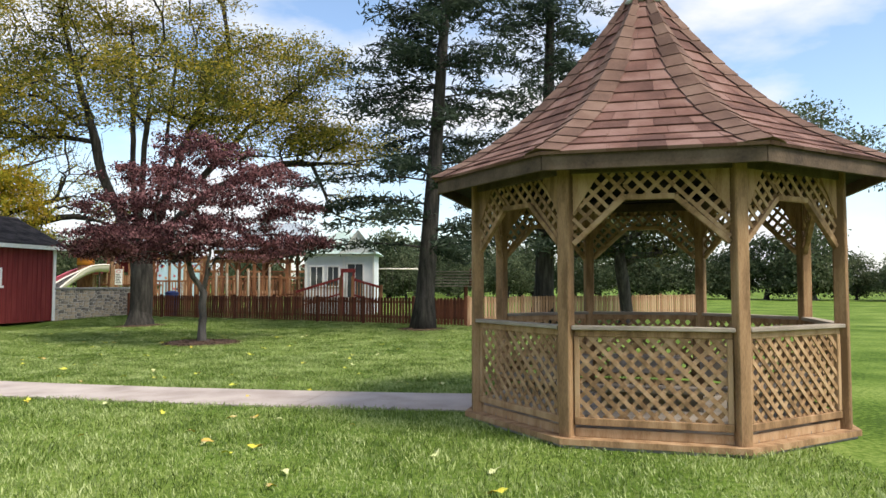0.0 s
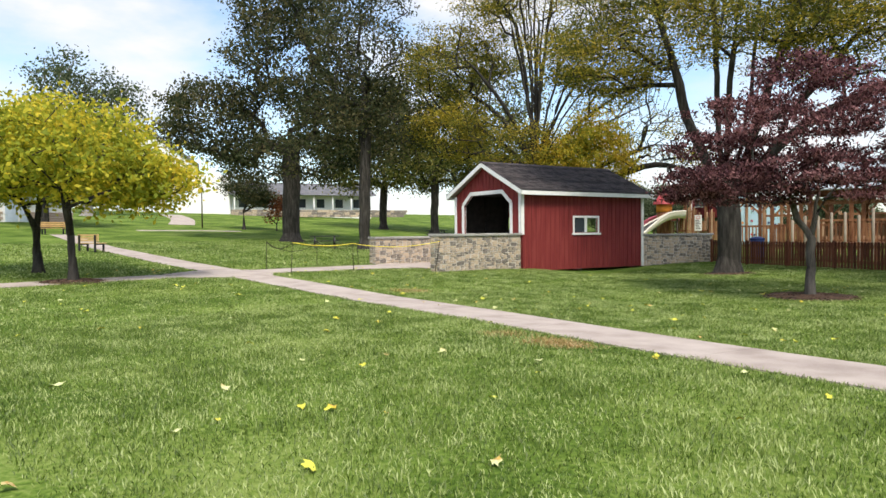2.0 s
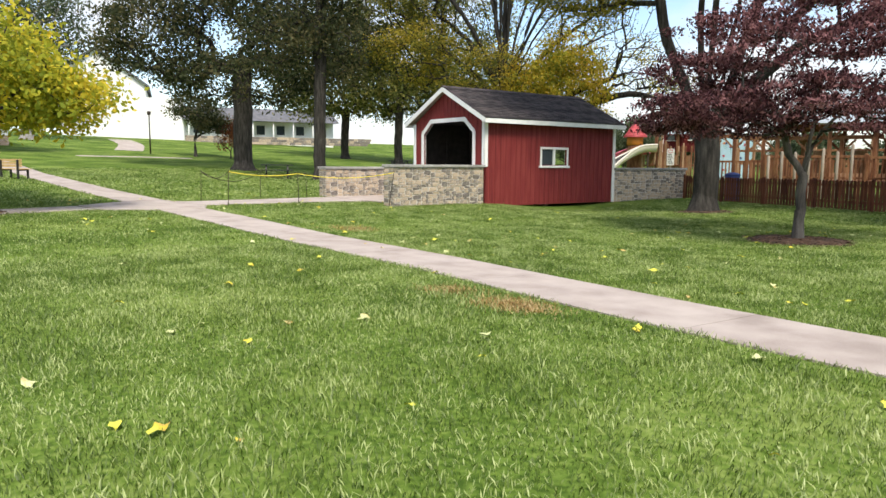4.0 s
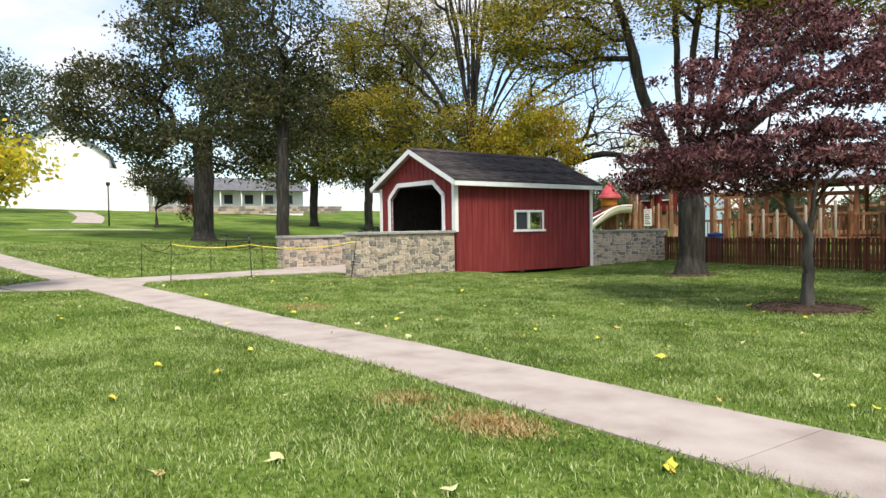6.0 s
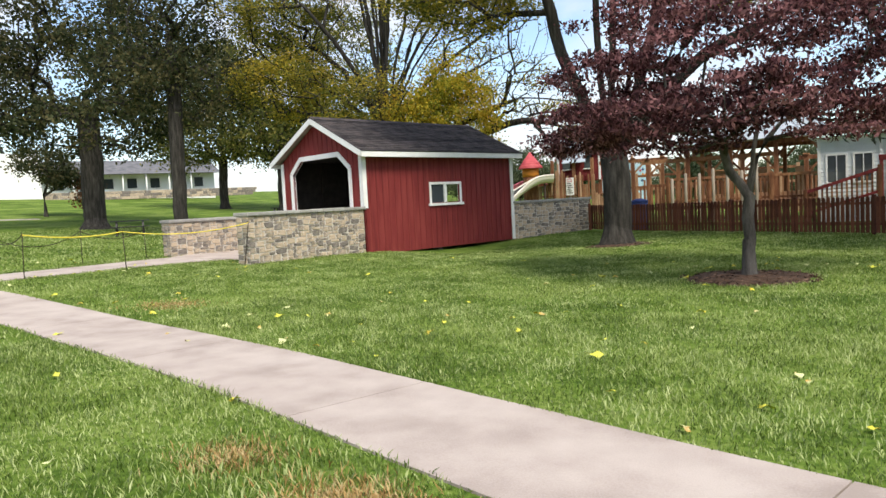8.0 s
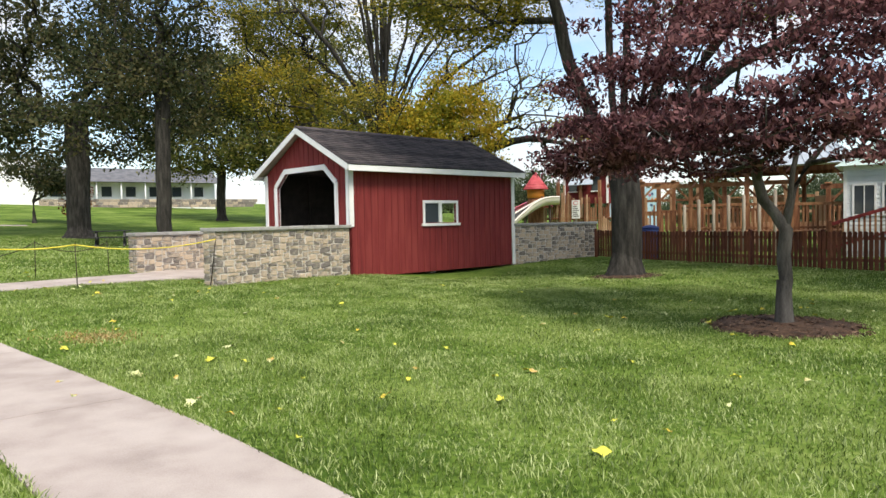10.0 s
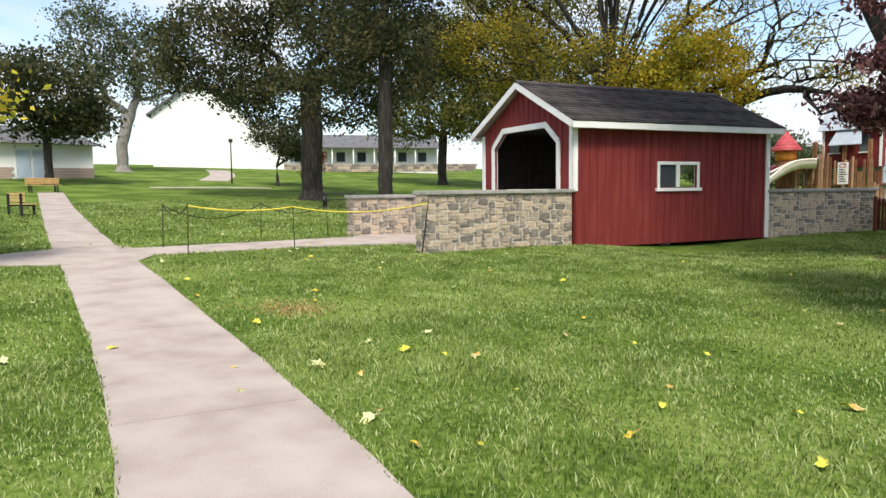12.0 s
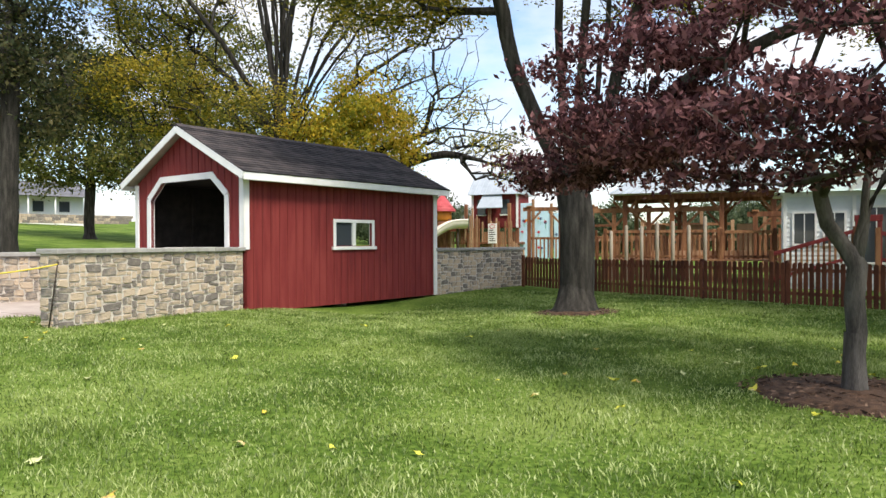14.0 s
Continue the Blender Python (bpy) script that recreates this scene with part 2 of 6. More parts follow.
def tube_data(points, radii, sides, verts, faces):
    """Adds a tapering tube along points to verts and faces."""
    base = len(verts)
    n = len(points)
    for i, (p, r) in enumerate(zip(points, radii)):
        d = (points[min(i + 1, n - 1)] - points[max(i - 1, 0)])
        d = d / (np.linalg.norm(d) + 1e-9)
        a = np.cross(d, (0.31, 0.17, 0.93) if abs(d[2]) < 0.9 else (1.0, 0.1, 0.0))
        a /= np.linalg.norm(a) + 1e-9
        c = np.cross(d, a)
        for k in range(sides):
            t = 2 * math.pi * k / sides
            verts.append(p + r * (math.cos(t) * a + math.sin(t) * c))
    for i in range(n - 1):
        for k in range(sides):
            j = (k + 1) % sides
            faces.append((base + i * sides + k, base + i * sides + j, base + (i + 1) * sides + j, base + (i + 1) * sides + k))
    faces.append(tuple(base + k for k in range(sides))[::-1])
    faces.append(tuple(base + (n - 1) * sides + k for k in range(sides)))


def tube(name, points, radii, mat, parent=None, sides=8, label=""):
    v, f = [], []
    tube_data([np.array(p, float) for p in points], radii, sides, v, f)
    return put(name, mesh(name, v, f, mat, True), parent, None, label)


def quads_mesh(name, corners, mat):
    """One mesh from an array of (n, 4, 3) corners."""
    n = len(corners)
    me = bpy.data.meshes.new(name)
    me.vertices.add(4 * n)
    me.loops.add(4 * n)
    me.polygons.add(n)
    me.vertices.foreach_set("co", np.ascontiguousarray(corners, dtype=np.float32).ravel())
    me.loops.foreach_set("vertex_index", np.arange(4 * n, dtype=np.int32))
    me.polygons.foreach_set("loop_start", np.arange(0, 4 * n, 4, dtype=np.int32))
    me.update(calc_edges=True)
    me.materials.append(mat)
    return me


def leaf_quads(rng, centres, size, mat, name, flat=0.0, aspect=0.55, hang=0.0):
    """Pointed leaves at the centres; flat lays them level, hang lets them droop."""
    n = len(centres)
    d = rng.normal(size=(n, 3))
    d[:, 2] = d[:, 2] * (1 - flat) - hang
    d /= np.linalg.norm(d, axis=1, keepdims=True) + 1e-9
    e = rng.normal(size=(n, 3))
    s = np.cross(d, e)
    s /= np.linalg.norm(s, axis=1, keepdims=True) + 1e-9
    k = size * rng.uniform(0.6, 1.35, (n, 1))
    c = np.asarray(centres)
    return quads_mesh(name, np.stack([c - d * k * 0.5, c + s * k * aspect * 0.5 - d * k * 0.05, c + d * k * 0.5, c - s * k * aspect * 0.5 - d * k * 0.05], 1), mat)


# ---------------------------------------------------------------- ground
RISE_U = [0, 14, 20, 30, 42, 55, 70, 90, 120, 200, 400]
RISE_Z = [0, 0, 0.15, 0.45, 0.9, 1.7, 2.9, 4.6, 6.2, 8, 9]


def lie(x, y):
    """Height of the ground: level lawn, a dip under the small tree and the shed, a hill to the west."""
    z = float(np.interp(-x, RISE_U, RISE_Z))
    return z - 0.15 * math.exp(-((x + 7) ** 2 + (y - 19) ** 2) / 60) - 0.32 * math.exp(-((x + 16.6) ** 2 + (y - 28.8) ** 2) / 16)


def axis_steps(lo, hi, near_lo, near_hi, step):
    a = list(np.arange(near_lo, near_hi + 0.01, step))
    s, x = step, near_hi
    while x < hi:
        s *= 1.25
        x += s
        a.append(x)
    s, x = step, near_lo
    while x > lo:
        s *= 1.25
        x -= s
        a.insert(0, x)
    return a


gx, gy = axis_steps(-1800, 1800, -45, 8, 0.6), axis_steps(-1800, 1800, -4, 45, 0.6)
gv = [(x, y, lie(x, y)) for y in gy for x in gx]
nx = len(gx)
gf = [(j * nx + i, j * nx + i + 1, (j + 1) * nx + i + 1, (j + 1) * nx + i) for j in range(len(gy) - 1) for i in range(nx - 1)]
tagged(put("ground", mesh("ground", gv, gf, M_LAWN, True)), "mown green lawn rolling up to a low hill", "lawn", kind="structure")


def along(line, s):
    """Point and direction at the length s of a line of plan points."""
    for a, b in zip(line, line[1:]):
        d = math.dist(a, b)
        if s <= d or b is line[-1]:
            t = s / d
            return np.array(a) + (np.array(b) - a) * t, (np.array(b) - a) / d
        s -= d


def smooth_line(pts, n=6):
    out = []
    for i in range(len(pts) - 1):
        p0, p1, p2, p3 = (np.array(pts[min(max(k, 0), len(pts) - 1)], float) for k in (i - 1, i, i + 1, i + 2))
        for j in range(n):
            t = j / n
            out.append(0.5 * (2 * p1 + (p2 - p0) * t + (2 * p0 - 5 * p1 + 4 * p2 - p3) * t * t + (3 * p1 - p0 - 3 * p2 + p3) * t ** 3))
    out.append(np.array(pts[-1], float))
    return out


WALK_MAIN = smooth_line([(0.62, 9.42), (-1.3, 9.68), (-3.8, 10.2), (-6.5, 10.9), (-9.6, 11.78), (-13.0, 12.5), (-17.0, 13.15), (-21.3, 13.8), (-24.5, 14.25), (-31, 15.25), (-42, 17.0), (-54.5, 19.0)])
WALK_CROSS = smooth_line([(-22.6, -14), (-22.6, -4), (-22.7, 6), (-22.95, 11.8)])
WALK_SHED = smooth_line([(-22.95, 15.0), (-22.75, 17), (-22.35, 20.0), (-21.9, 21.3)])
PAVED = []


def paving(name, line, width, slab, label, lift=0.018, widths=None, first=0.0):
    """A concrete walk of separate slabs that follow the ground."""
    road = thing(name, pose(0, 0, 0), label, "path", kind="structure")
    total = sum(math.dist(a, b) for a, b in zip(line, line[1:]))
    count = max(1, round(total / slab))
    ends = [total * i / count for i in range(count + 1)]
    if first:
        ends = [0.0] + list(np.arange(first, total - 0.5, slab)) + [total]
    for i in range(len(ends) - 1):
        rows = []
        for k in range(6):
            s = ends[i] + (ends[i + 1] - ends[i]) * k / 5
            s += 0.006 if k == 0 else -0.006 if k == 5 else 0
            p, d = along(line, s)
            w = (width if widths is None else np.interp(s, *widths)) / 2
            q = np.array((-d[1], d[0]))
            wob = [0.03 * noise.noise((p[0] * 1.3, p[1] * 1.3, side * 9.0)) for side in (-1, 1)]
            rows.append((p - q * (w + wob[0]), p + q * (w + wob[1])))
            PAVED.append((p[0], p[1], w))
        v, f = [], []
        for a, b in rows:
            za, zb = lie(*a) + lift, lie(*b) + lift
            v += [(a[0], a[1], za - 0.09), (a[0], a[1], za), (b[0], b[1], zb), (b[0], b[1], zb - 0.09)]
        for k in range(5):
            for c in range(3):
                f.append((k * 4 + c, k * 4 + c + 4, k * 4 + c + 5, k * 4 + c + 1))
        f += [(0, 1, 2, 3), (23, 22, 21, 20)]
        put("slab", mesh("slab", v, f, M_CONCRETE), road)
    return road


def on_path(x, y, more=0.0):
    return ((PAVE[:, 0] - x) ** 2 + (PAVE[:, 1] - y) ** 2 < (PAVE[:, 2] + more) ** 2).any()


paving("path", WALK_MAIN, 1.36, 3.39, "pale grey concrete footpath of long slabs across the lawn", first=2.3)
paving("path", WALK_CROSS, 1.25, 3.3, "pale concrete footpath crossing the lawn")
paving("path", WALK_SHED, 1.7, 3.3, "pale concrete walk leading to the covered shed", widths=([0, 3, 7], [1.6, 1.7, 2.4]))
SH = pose(-18.85, 24.74, 0, 0, 0, 76.8)


def plan(x, y):
    p = SH @ Vector((x, y, 0))
    return p.x, p.y


# paved apron between the two stone walls, and the crossing
AP = [plan(0.02, 0.2), plan(0.02, 4.6), (-23.95, 22.0), (-23.2, 20.6), (-21.0, 20.9), (-19.1, 20.9)]
ap = thing("path", pose(0, 0, 0), "concrete apron between the low stone walls", "path", kind="structure")
put("slab", mesh("slab", [(x, y, lie(x, y) + 0.03) for x, y in AP] + [(x, y, lie(x, y) - 0.09) for x, y in AP],
                 [(5, 4, 3, 2, 1, 0)] + [(i, (i + 1) % 6, (i + 1) % 6 + 6, i + 6) for i in range(6)], M_CONCRETE), ap)
CR = [(-21.4, 13.12), (-22.2, 11.9), (-23.7, 11.9), (-24.5, 13.58), (-24.5, 14.9), (-23.75, 15.1), (-22.15, 15.1), (-21.3, 14.5)]
cr = thing("path", pose(0, 0, 0), "concrete crossing where the footpaths meet", "path", kind="structure")
put("slab", mesh("slab", [(x, y, lie(x, y) + 0.024) for x, y in CR] + [(x, y, lie(x, y) - 0.09) for x, y in CR],
                 [tuple(range(7, -1, -1))] + [(i, (i + 1) % 8, (i + 1) % 8 + 8, i + 8) for i in range(8)], M_CONCRETE), cr)
PAVED += [(-22.9, 13.5, 1.5), (-21.8, 22.8, 2.2)]
PAVE = np.array(PAVED)


# ---------------------------------------------------------------- trees
def grow_wood(rng, nodes, parents, goals, path_weight, low):
    """Joins each goal, nearest first, to the cheapest place of the growing skeleton."""
    pts = [np.array(p, float) for p in nodes]
    par = list(parents)
    length = [0.0]
    for i in range(1, len(pts)):
        length.append(length[par[i]] + np.linalg.norm(pts[i] - pts[par[i]]))
    first = low
    order = np.argsort(np.linalg.norm(goals - pts[first], axis=1))
    arr = np.zeros((len(pts) + len(goals) * 8, 3))
    ln = np.zeros(len(arr))
    arr[:len(pts)], ln[:len(pts)] = pts, length
    n = len(pts)
    tips = []
    for g in goals[order]:
        d = g - arr[low:n]
        dist = np.linalg.norm(d, axis=1)
        steep = np.maximum(0, -d[:, 2]) * 0.8
        j = int(np.argmin(dist + path_weight * ln[low:n] + steep)) + low
        gap = np.linalg.norm(g - arr[j])
        k = int(min(6, max(1, gap // 0.8)))
        a = arr[j].copy()
        prev = j
        for s in range(1, k + 1):
            t = s / k
            q = a + (g - a) * t
            q[2] += 0.10 * gap * math.sin(math.pi * t)
            q = q + (rng.normal(size=3) * 0.05 * gap / k if s < k else 0)
            arr[n], ln[n] = q, ln[prev] + np.linalg.norm(q - arr[prev])
            par.append(prev)
            prev = n
            n += 1
        tips.append(prev)
    return arr[:n], par, tips


def wood_mesh(name, pts, par, trunk_r, tip_r, mat, power=2.3):
    n = len(pts)
    r = np.zeros(n)
    kids = [[] for _ in range(n)]
    for i in range(1, n):
        kids[par[i]].append(i)
    acc = np.zeros(n)
    for i in range(n - 1, -1, -1):
        if not kids[i]:
            acc[i] = tip_r ** power
        else:
            acc[i] = sum(acc[k] for k in kids[i])
    r = acc ** (1 / power)
    r *= 1 + (trunk_r / r[1] - 1) * np.clip(r / r[1], 0, 1) ** 0.55
    v, f = [], []
    seen = set()
    for i in range(n):
        starts = [i] if i == 0 else [k for k in kids[par[i]] if k == i and kids[par[i]][0] != i]
        for s in starts:
            chain = [s] if s == 0 else [par[s], s]
            rad = [r[s] * 1.0] if s == 0 else [min(r[par[s]], r[s] * 1.15), r[s]]
            while kids[chain[-1]]:
                c = max(kids[chain[-1]], key=lambda q: acc[q]) if chain[-1] == -1 else kids[chain[-1]][0]
                chain.append(c)
                rad.append(r[c])
            big = max(rad)
            tube_data([pts[c] for c in chain], rad, 10 if big > 0.12 else 6 if big > 0.04 else 3, v, f)
    return mesh(name, v, f, mat, True)


def ball_points(rng, n, blobs):
    """Points in a union of ellipsoids (x, y, z, rx, ry, rz, share), thicker towards the outside."""
    out = []
    share = sum(b[6] for b in blobs)
    for x, y, z, rx, ry, rz, w in blobs:
        k = max(1, round(n * w / share))
        d = rng.normal(size=(k, 3))
        d /= np.linalg.norm(d, axis=1, keepdims=True)
        q = rng.uniform(0.15, 1, (k, 1)) ** 0.45
        out.append(np.array((x, y, z)) + d * q * (rx, ry, rz))
    return np.concatenate(out)


def tree(name, label, x, y, stem, trunk_r, blobs, goals, leaves, size, leaf_mat, seed, spread=(0.5, 0.25), flat=0.0, hang=0.0,
         bark=None, weight=0.25, tip=0.012, flare=1.6, group="", bare=0.0, aspect=0.55, category="tree", limbs=(), leafy=None):
    """A tree: flared trunk along stem, limbs that reach into the blobs, leaves round the twig ends."""
    rng = np.random.default_rng(seed)
    root = thing(name, pose(x, y, lie(x, y)), label, category, group)
    line = [np.array(p, float) for p in stem]
    nodes, par = [np.array((line[0][0], line[0][1], -0.25))], [0]
    for a, b in zip(line, line[1:]):
        k = max(2, int(np.linalg.norm(b - a) / 0.6))
        for i in range(1, k + 1):
            nodes.append(a + (b - a) * i / k + (rng.normal(size=3) * (0.02, 0.02, 0)))
            par.append(len(nodes) - 2)
    fork = len(nodes) - 1
    for limb in limbs:
        prev = fork
        ln = [nodes[fork]] + [np.array(p, float) for p in limb]
        for a, b in zip(ln, ln[1:]):
            k = max(2, int(np.linalg.norm(b - a) / 0.6))
            for i in range(1, k + 1):
                nodes.append(a + (b - a) * i / k + rng.normal(size=3) * 0.03)
                par.append(prev)
                prev = len(nodes) - 1
    g = ball_points(rng, goals, blobs)
    pts, par, tips = grow_wood(rng, nodes, par, g, weight, fork if limbs else max(1, fork - 2))
    put("trunk", wood_mesh("trunk", pts, par, trunk_r, tip, bark or M_BARK), root)
    # root flare
    v, f = [], []
    rings = [(-0.2, flare * 1.15), (0.0, flare), (0.12, 1 + (flare - 1) * 0.55), (0.35, 1 + (flare - 1) * 0.2), (0.7, 0.9)]
    for z, k in rings:
        for i in range(14):
            a = 2 * math.pi * i / 14
            w = 1 + (k - 1) * (1 + 0.55 * noise.noise((math.cos(a) * 1.7, math.sin(a) * 1.7, seed * 3.1)))
            v.append((math.cos(a) * trunk_r * w + line[0][0], math.sin(a) * trunk_r * w + line[0][1], z))
    for j in range(len(rings) - 1):
        for i in range(14):
            f.append((j * 14 + i, j * 14 + (i + 1) % 14, (j + 1) * 14 + (i + 1) % 14, (j + 1) * 14 + i))
    put("root_flare", mesh("root_flare", v, f, bark or M_BARK, True), root)
    ends = pts[tips]
    ends = ends[rng.random(len(ends)) >= bare]
    if leafy:
        ends = ends[leafy(ends) | (rng.random(len(ends)) < 0.15)]
    pick = ends[rng.integers(0, len(ends), leaves)]
    c = pick + rng.normal(size=(leaves, 3)) * (spread[0], spread[0], spread[1])
    put("crown", leaf_quads(rng, c, size, leaf_mat, "crown", flat, aspect, hang), root)
    return root


def conifer(name, label, x, y, height, trunk_r, reach, low, seed, sprays, lean=(0, 0), size=0.34, droop=0.25, thin=1.0):
    """A conifer: one stem, whorls of drooping boughs, sprays of needles along them."""
    rng = np.random.default_rng(seed)
    root = thing(name, pose(x, y, lie(x, y)), label, "tree")
    v, f = [], []
    n = 14
    stem = [np.array((lean[0] * (i / n), lean[1] * (i / n), -0.2 + height * i / n)) for i in range(n + 1)]
    tube_data(stem, [trunk_r * (1.5 if i == 0 else 1.0) * (1 - 0.93 * i / n) + 0.01 for i in range(n + 1)], 10, v, f)
    centres, ways = [], []
    z = low
    while z < height - 0.3:
        up = (z - low) / (height - low)
        ring = int(rng.integers(3, 6) * thin + 0.5)
        for _ in range(max(2, ring)):
            a = rng.uniform(0, 2 * math.pi)
            length = reach * (1 - up) ** 0.75 * rng.uniform(0.55, 1.1) + 0.3
            o = np.array((lean[0] * z / height, lean[1] * z / height, z + rng.normal() * 0.1))
            line = []
            for t in np.linspace(0, 1, 6):
                line.append(o + np.array((math.cos(a), math.sin(a), 0)) * length * t + np.array((0, 0, length * (0.18 * t - droop * t * t))))
            tube_data(line, [0.045 * (1 - 0.85 * t) * (1 - 0.6 * up) + 0.004 for t in np.linspace(0, 1, 6)], 3, v, f)
            centres.append((line, length))
        z += rng.uniform(0.3, 0.55) * (1.15 - 0.5 * up)
    put("trunk", mesh("trunk", v, f, M_BARK, True), root)
    total = sum(l for _, l in centres)
    cs = []
    for line, length in centres:
        k = max(6, int(sprays * length / total))
        t = rng.uniform(0.12, 1.0, k) ** 0.8
        p = np.array([[np.interp(q, np.linspace(0, 1, 6), [s[i] for s in line]) for i in range(3)] for q in t])
        cs.append(p + rng.normal(size=(k, 3)) * np.array((0.26, 0.26, 0.12)))
    c = np.concatenate(cs)
    put("crown", leaf_quads(rng, c, size, L_PINE, "crown", 0.45, 0.22, 0.25), root)
    return root

def fan(seed, count, spread, reach, rise, turn=(0, 360)):
    """Limbs that rise steeply from a low fork and arch outwards, as plan offsets and heights."""
    r = random.Random(seed)
    out = []
    for i in range(count):
        a = radians(turn[0] + (turn[1] - turn[0]) * (i + r.uniform(0.2, 0.8)) / count)
        k = r.uniform(*spread)
        tall = rise * (1.12 - 0.55 * k) * r.uniform(0.9, 1.08)
        out.append([(math.cos(a) * reach * k * t ** 1.55 + r.uniform(-0.08, 0.08), math.sin(a) * reach * k * t ** 1.55 + r.uniform(-0.08, 0.08), 3.0 + (tall - 3.0) * t ** (0.8 - 0.1 * k)) for t in (0.12, 0.35, 0.65, 1.0)])
    return out


# large yellow-green locust beside the fence
tree("locust_tree", "tall spreading tree with thin olive and gold leaves beside the fence", -11.8, 28.3,
     [(0, 0, 0), (0.05, 0, 1.5), (0, 0, 2.7)], 0.42,
     [(-4.4, -1.4, 8.4, 2.6, 2.8, 1.6, 2), (-3.0, -0.6, 11.5, 3.2, 3.2, 2.0, 2), (0, 0, 13.5, 4.5, 4.5, 2.6, 2), (4.6, 1.5, 10.6, 3.8, 3.4, 1.6, 2.6), (4.6, 0.8, 7.9, 3.4, 3.0, 1.3, 2.2), (7.6, 2.6, 7.6, 2.8, 2.6, 1.3, 1.8), (8.6, 3.0, 5.2, 2.0, 2.2, 0.9, 0.9), (0.5, 3, 10, 3.5, 3, 2.4, 1), (1.5, -2.5, 9.0, 3.5, 2.5, 1.6, 1.6), (1.0, 0, 16.4, 5.0, 4.2, 1.8, 1.8)],
     1600, 122000, 0.135, L_LOCUST, 11, (0.40, 0.13), flat=0.5, bare=0.10, weight=0.2, tip=0.009, flare=1.5, aspect=0.4, leafy=lambda e: (e[:, 0] < 3.5) | (e[:, 2] > 7.4),
     limbs=[[(-0.7, -0.3, 4.2), (-1.3, -0.6, 6), (-1.9, -0.9, 8.5), (-2.8, -1.3, 12)], [(-0.25, -0.3, 5), (-0.4, -0.2, 8), (-0.6, 0, 12.5)], [(0.35, 0.3, 4.6), (0.7, 0.5, 7.5), (1.0, 0.8, 12)],
            [(0.6, 0.1, 4.2), (1.3, 0.5, 7), (2.6, 0.9, 11)], [(0.9, 0.5, 3.8), (2.0, 1.0, 6.0), (3.8, 1.6, 8.4), (5.4, 2.2, 9.8)], [(0.9, 0.2, 3.9), (2.6, 0.7, 5.6), (5.2, 1.6, 6.8), (7.6, 2.4, 7.0)], [(0.2, -0.7, 4.4), (0.6, -1.4, 7), (1.2, -2.2, 9)]])
# purple tree with a mulch ring
tree("purple_tree", "small broad tree with layered dark purple leaves over mulch", -6.8, 20.65,
     [(0, 0, 0), (0.02, 0.0, 0.7), (0.0, 0.0, 1.45)], 0.112,
     [(-3.5, 1.3, 2.8, 1.2, 1.3, 0.32, 1.5), (-2.1, -0.5, 3.0, 1.5, 1.5, 0.42, 2.2), (-2.3, 0.0, 3.95, 1.5, 1.5, 0.4, 1.8), (-1.3, -0.2, 4.8, 1.7, 1.7, 0.4, 1.8), (-0.2, 0, 5.6, 1.6, 1.6, 0.5, 1.8), (1.5, 0.5, 4.9, 1.5, 1.6, 0.4, 1.5), (2.0, 0.6, 4.0, 1.5, 1.6, 0.4, 1.6), (2.3, 0.7, 3.0, 1.3, 1.5, 0.4, 1.5), (0.3, -2.2, 3.0, 1.8, 1.3, 0.42, 1.6), (0.4, -1.6, 4.1, 1.6, 1.3, 0.4, 1.3), (-0.4, 2.2, 3.6, 2.0, 1.4, 0.5, 1.4), (-2.7, 1.2, 3.3, 1.4, 1.4, 0.45, 1.1), (-1.0, -1.1, 2.55, 1.6, 1.1, 0.26, 1.0), (1.4, -0.6, 2.65, 1.5, 1.2, 0.28, 1.0)],
     460, 50000, 0.105, L_PURPLE, 5, (0.18, 0.06), flat=0.2, hang=0.75, aspect=0.42, weight=0.22, tip=0.006, flare=1.35, bark=M_GREYBARK,
     limbs=[[(-0.22, -0.08, 1.95), (-0.42, -0.15, 2.5), (-0.7, -0.25, 3.3)], [(0.1, 0.04, 2.0), (0.2, 0.08, 2.6), (0.15, 0.1, 3.6)], [(0.16, 0.06, 2.1), (0.5, 0.2, 2.7), (1.0, 0.4, 3.1)]])
# multi-stemmed locust behind the shed
tree("locust_tree", "large bare-limbed tree with sparse olive leaves behind the shed", -25.6, 35.2,
     [(0, 0, 0), (0, 0, 1.0), (0.1, 0, 1.9)], 0.62,
     [(-4.6, -2.0, 7.4, 3.2, 3, 1.8, 2), (-4.8, -2, 11.5, 3.2, 3.2, 2.4, 2), (0, 0, 14, 5.0, 4.5, 3.4, 2.4), (4.6, 1.8, 10.0, 3.6, 3.6, 2.8, 2.4), (6.6, 2.7, 6.4, 2.8, 2.4, 1.8, 1.7), (8.4, 3.4, 4.6, 2.0, 2.2, 1.0, 0.9), (0, -1.5, 6.0, 2.6, 2.0, 1.6, 0.8), (-1.0, 0, 17.0, 5.4, 4.5, 2.4, 2.0)],
     1700, 74000, 0.15, L_LOCUST, 23, (0.42, 0.15), flat=0.5, weight=0.22, tip=0.012, bare=0.3, aspect=0.42, leafy=lambda e: e[:, 0] * 0.93 + e[:, 1] * 0.37 < 3.0,
     limbs=fan(8, 16, (0.08, 0.5), 7.5, 15) + fan(9, 13, (0.6, 1.0), 7.5, 14) + [[(1.4, 0.6, 3.4), (3.4, 1.5, 5.0), (6.0, 2.6, 6.0), (8.6, 3.5, 5.6)], [(1.2, 0.5, 3.0), (3.0, 1.2, 4.2), (6.2, 2.5, 4.9), (9.0, 3.6, 4.2)]])
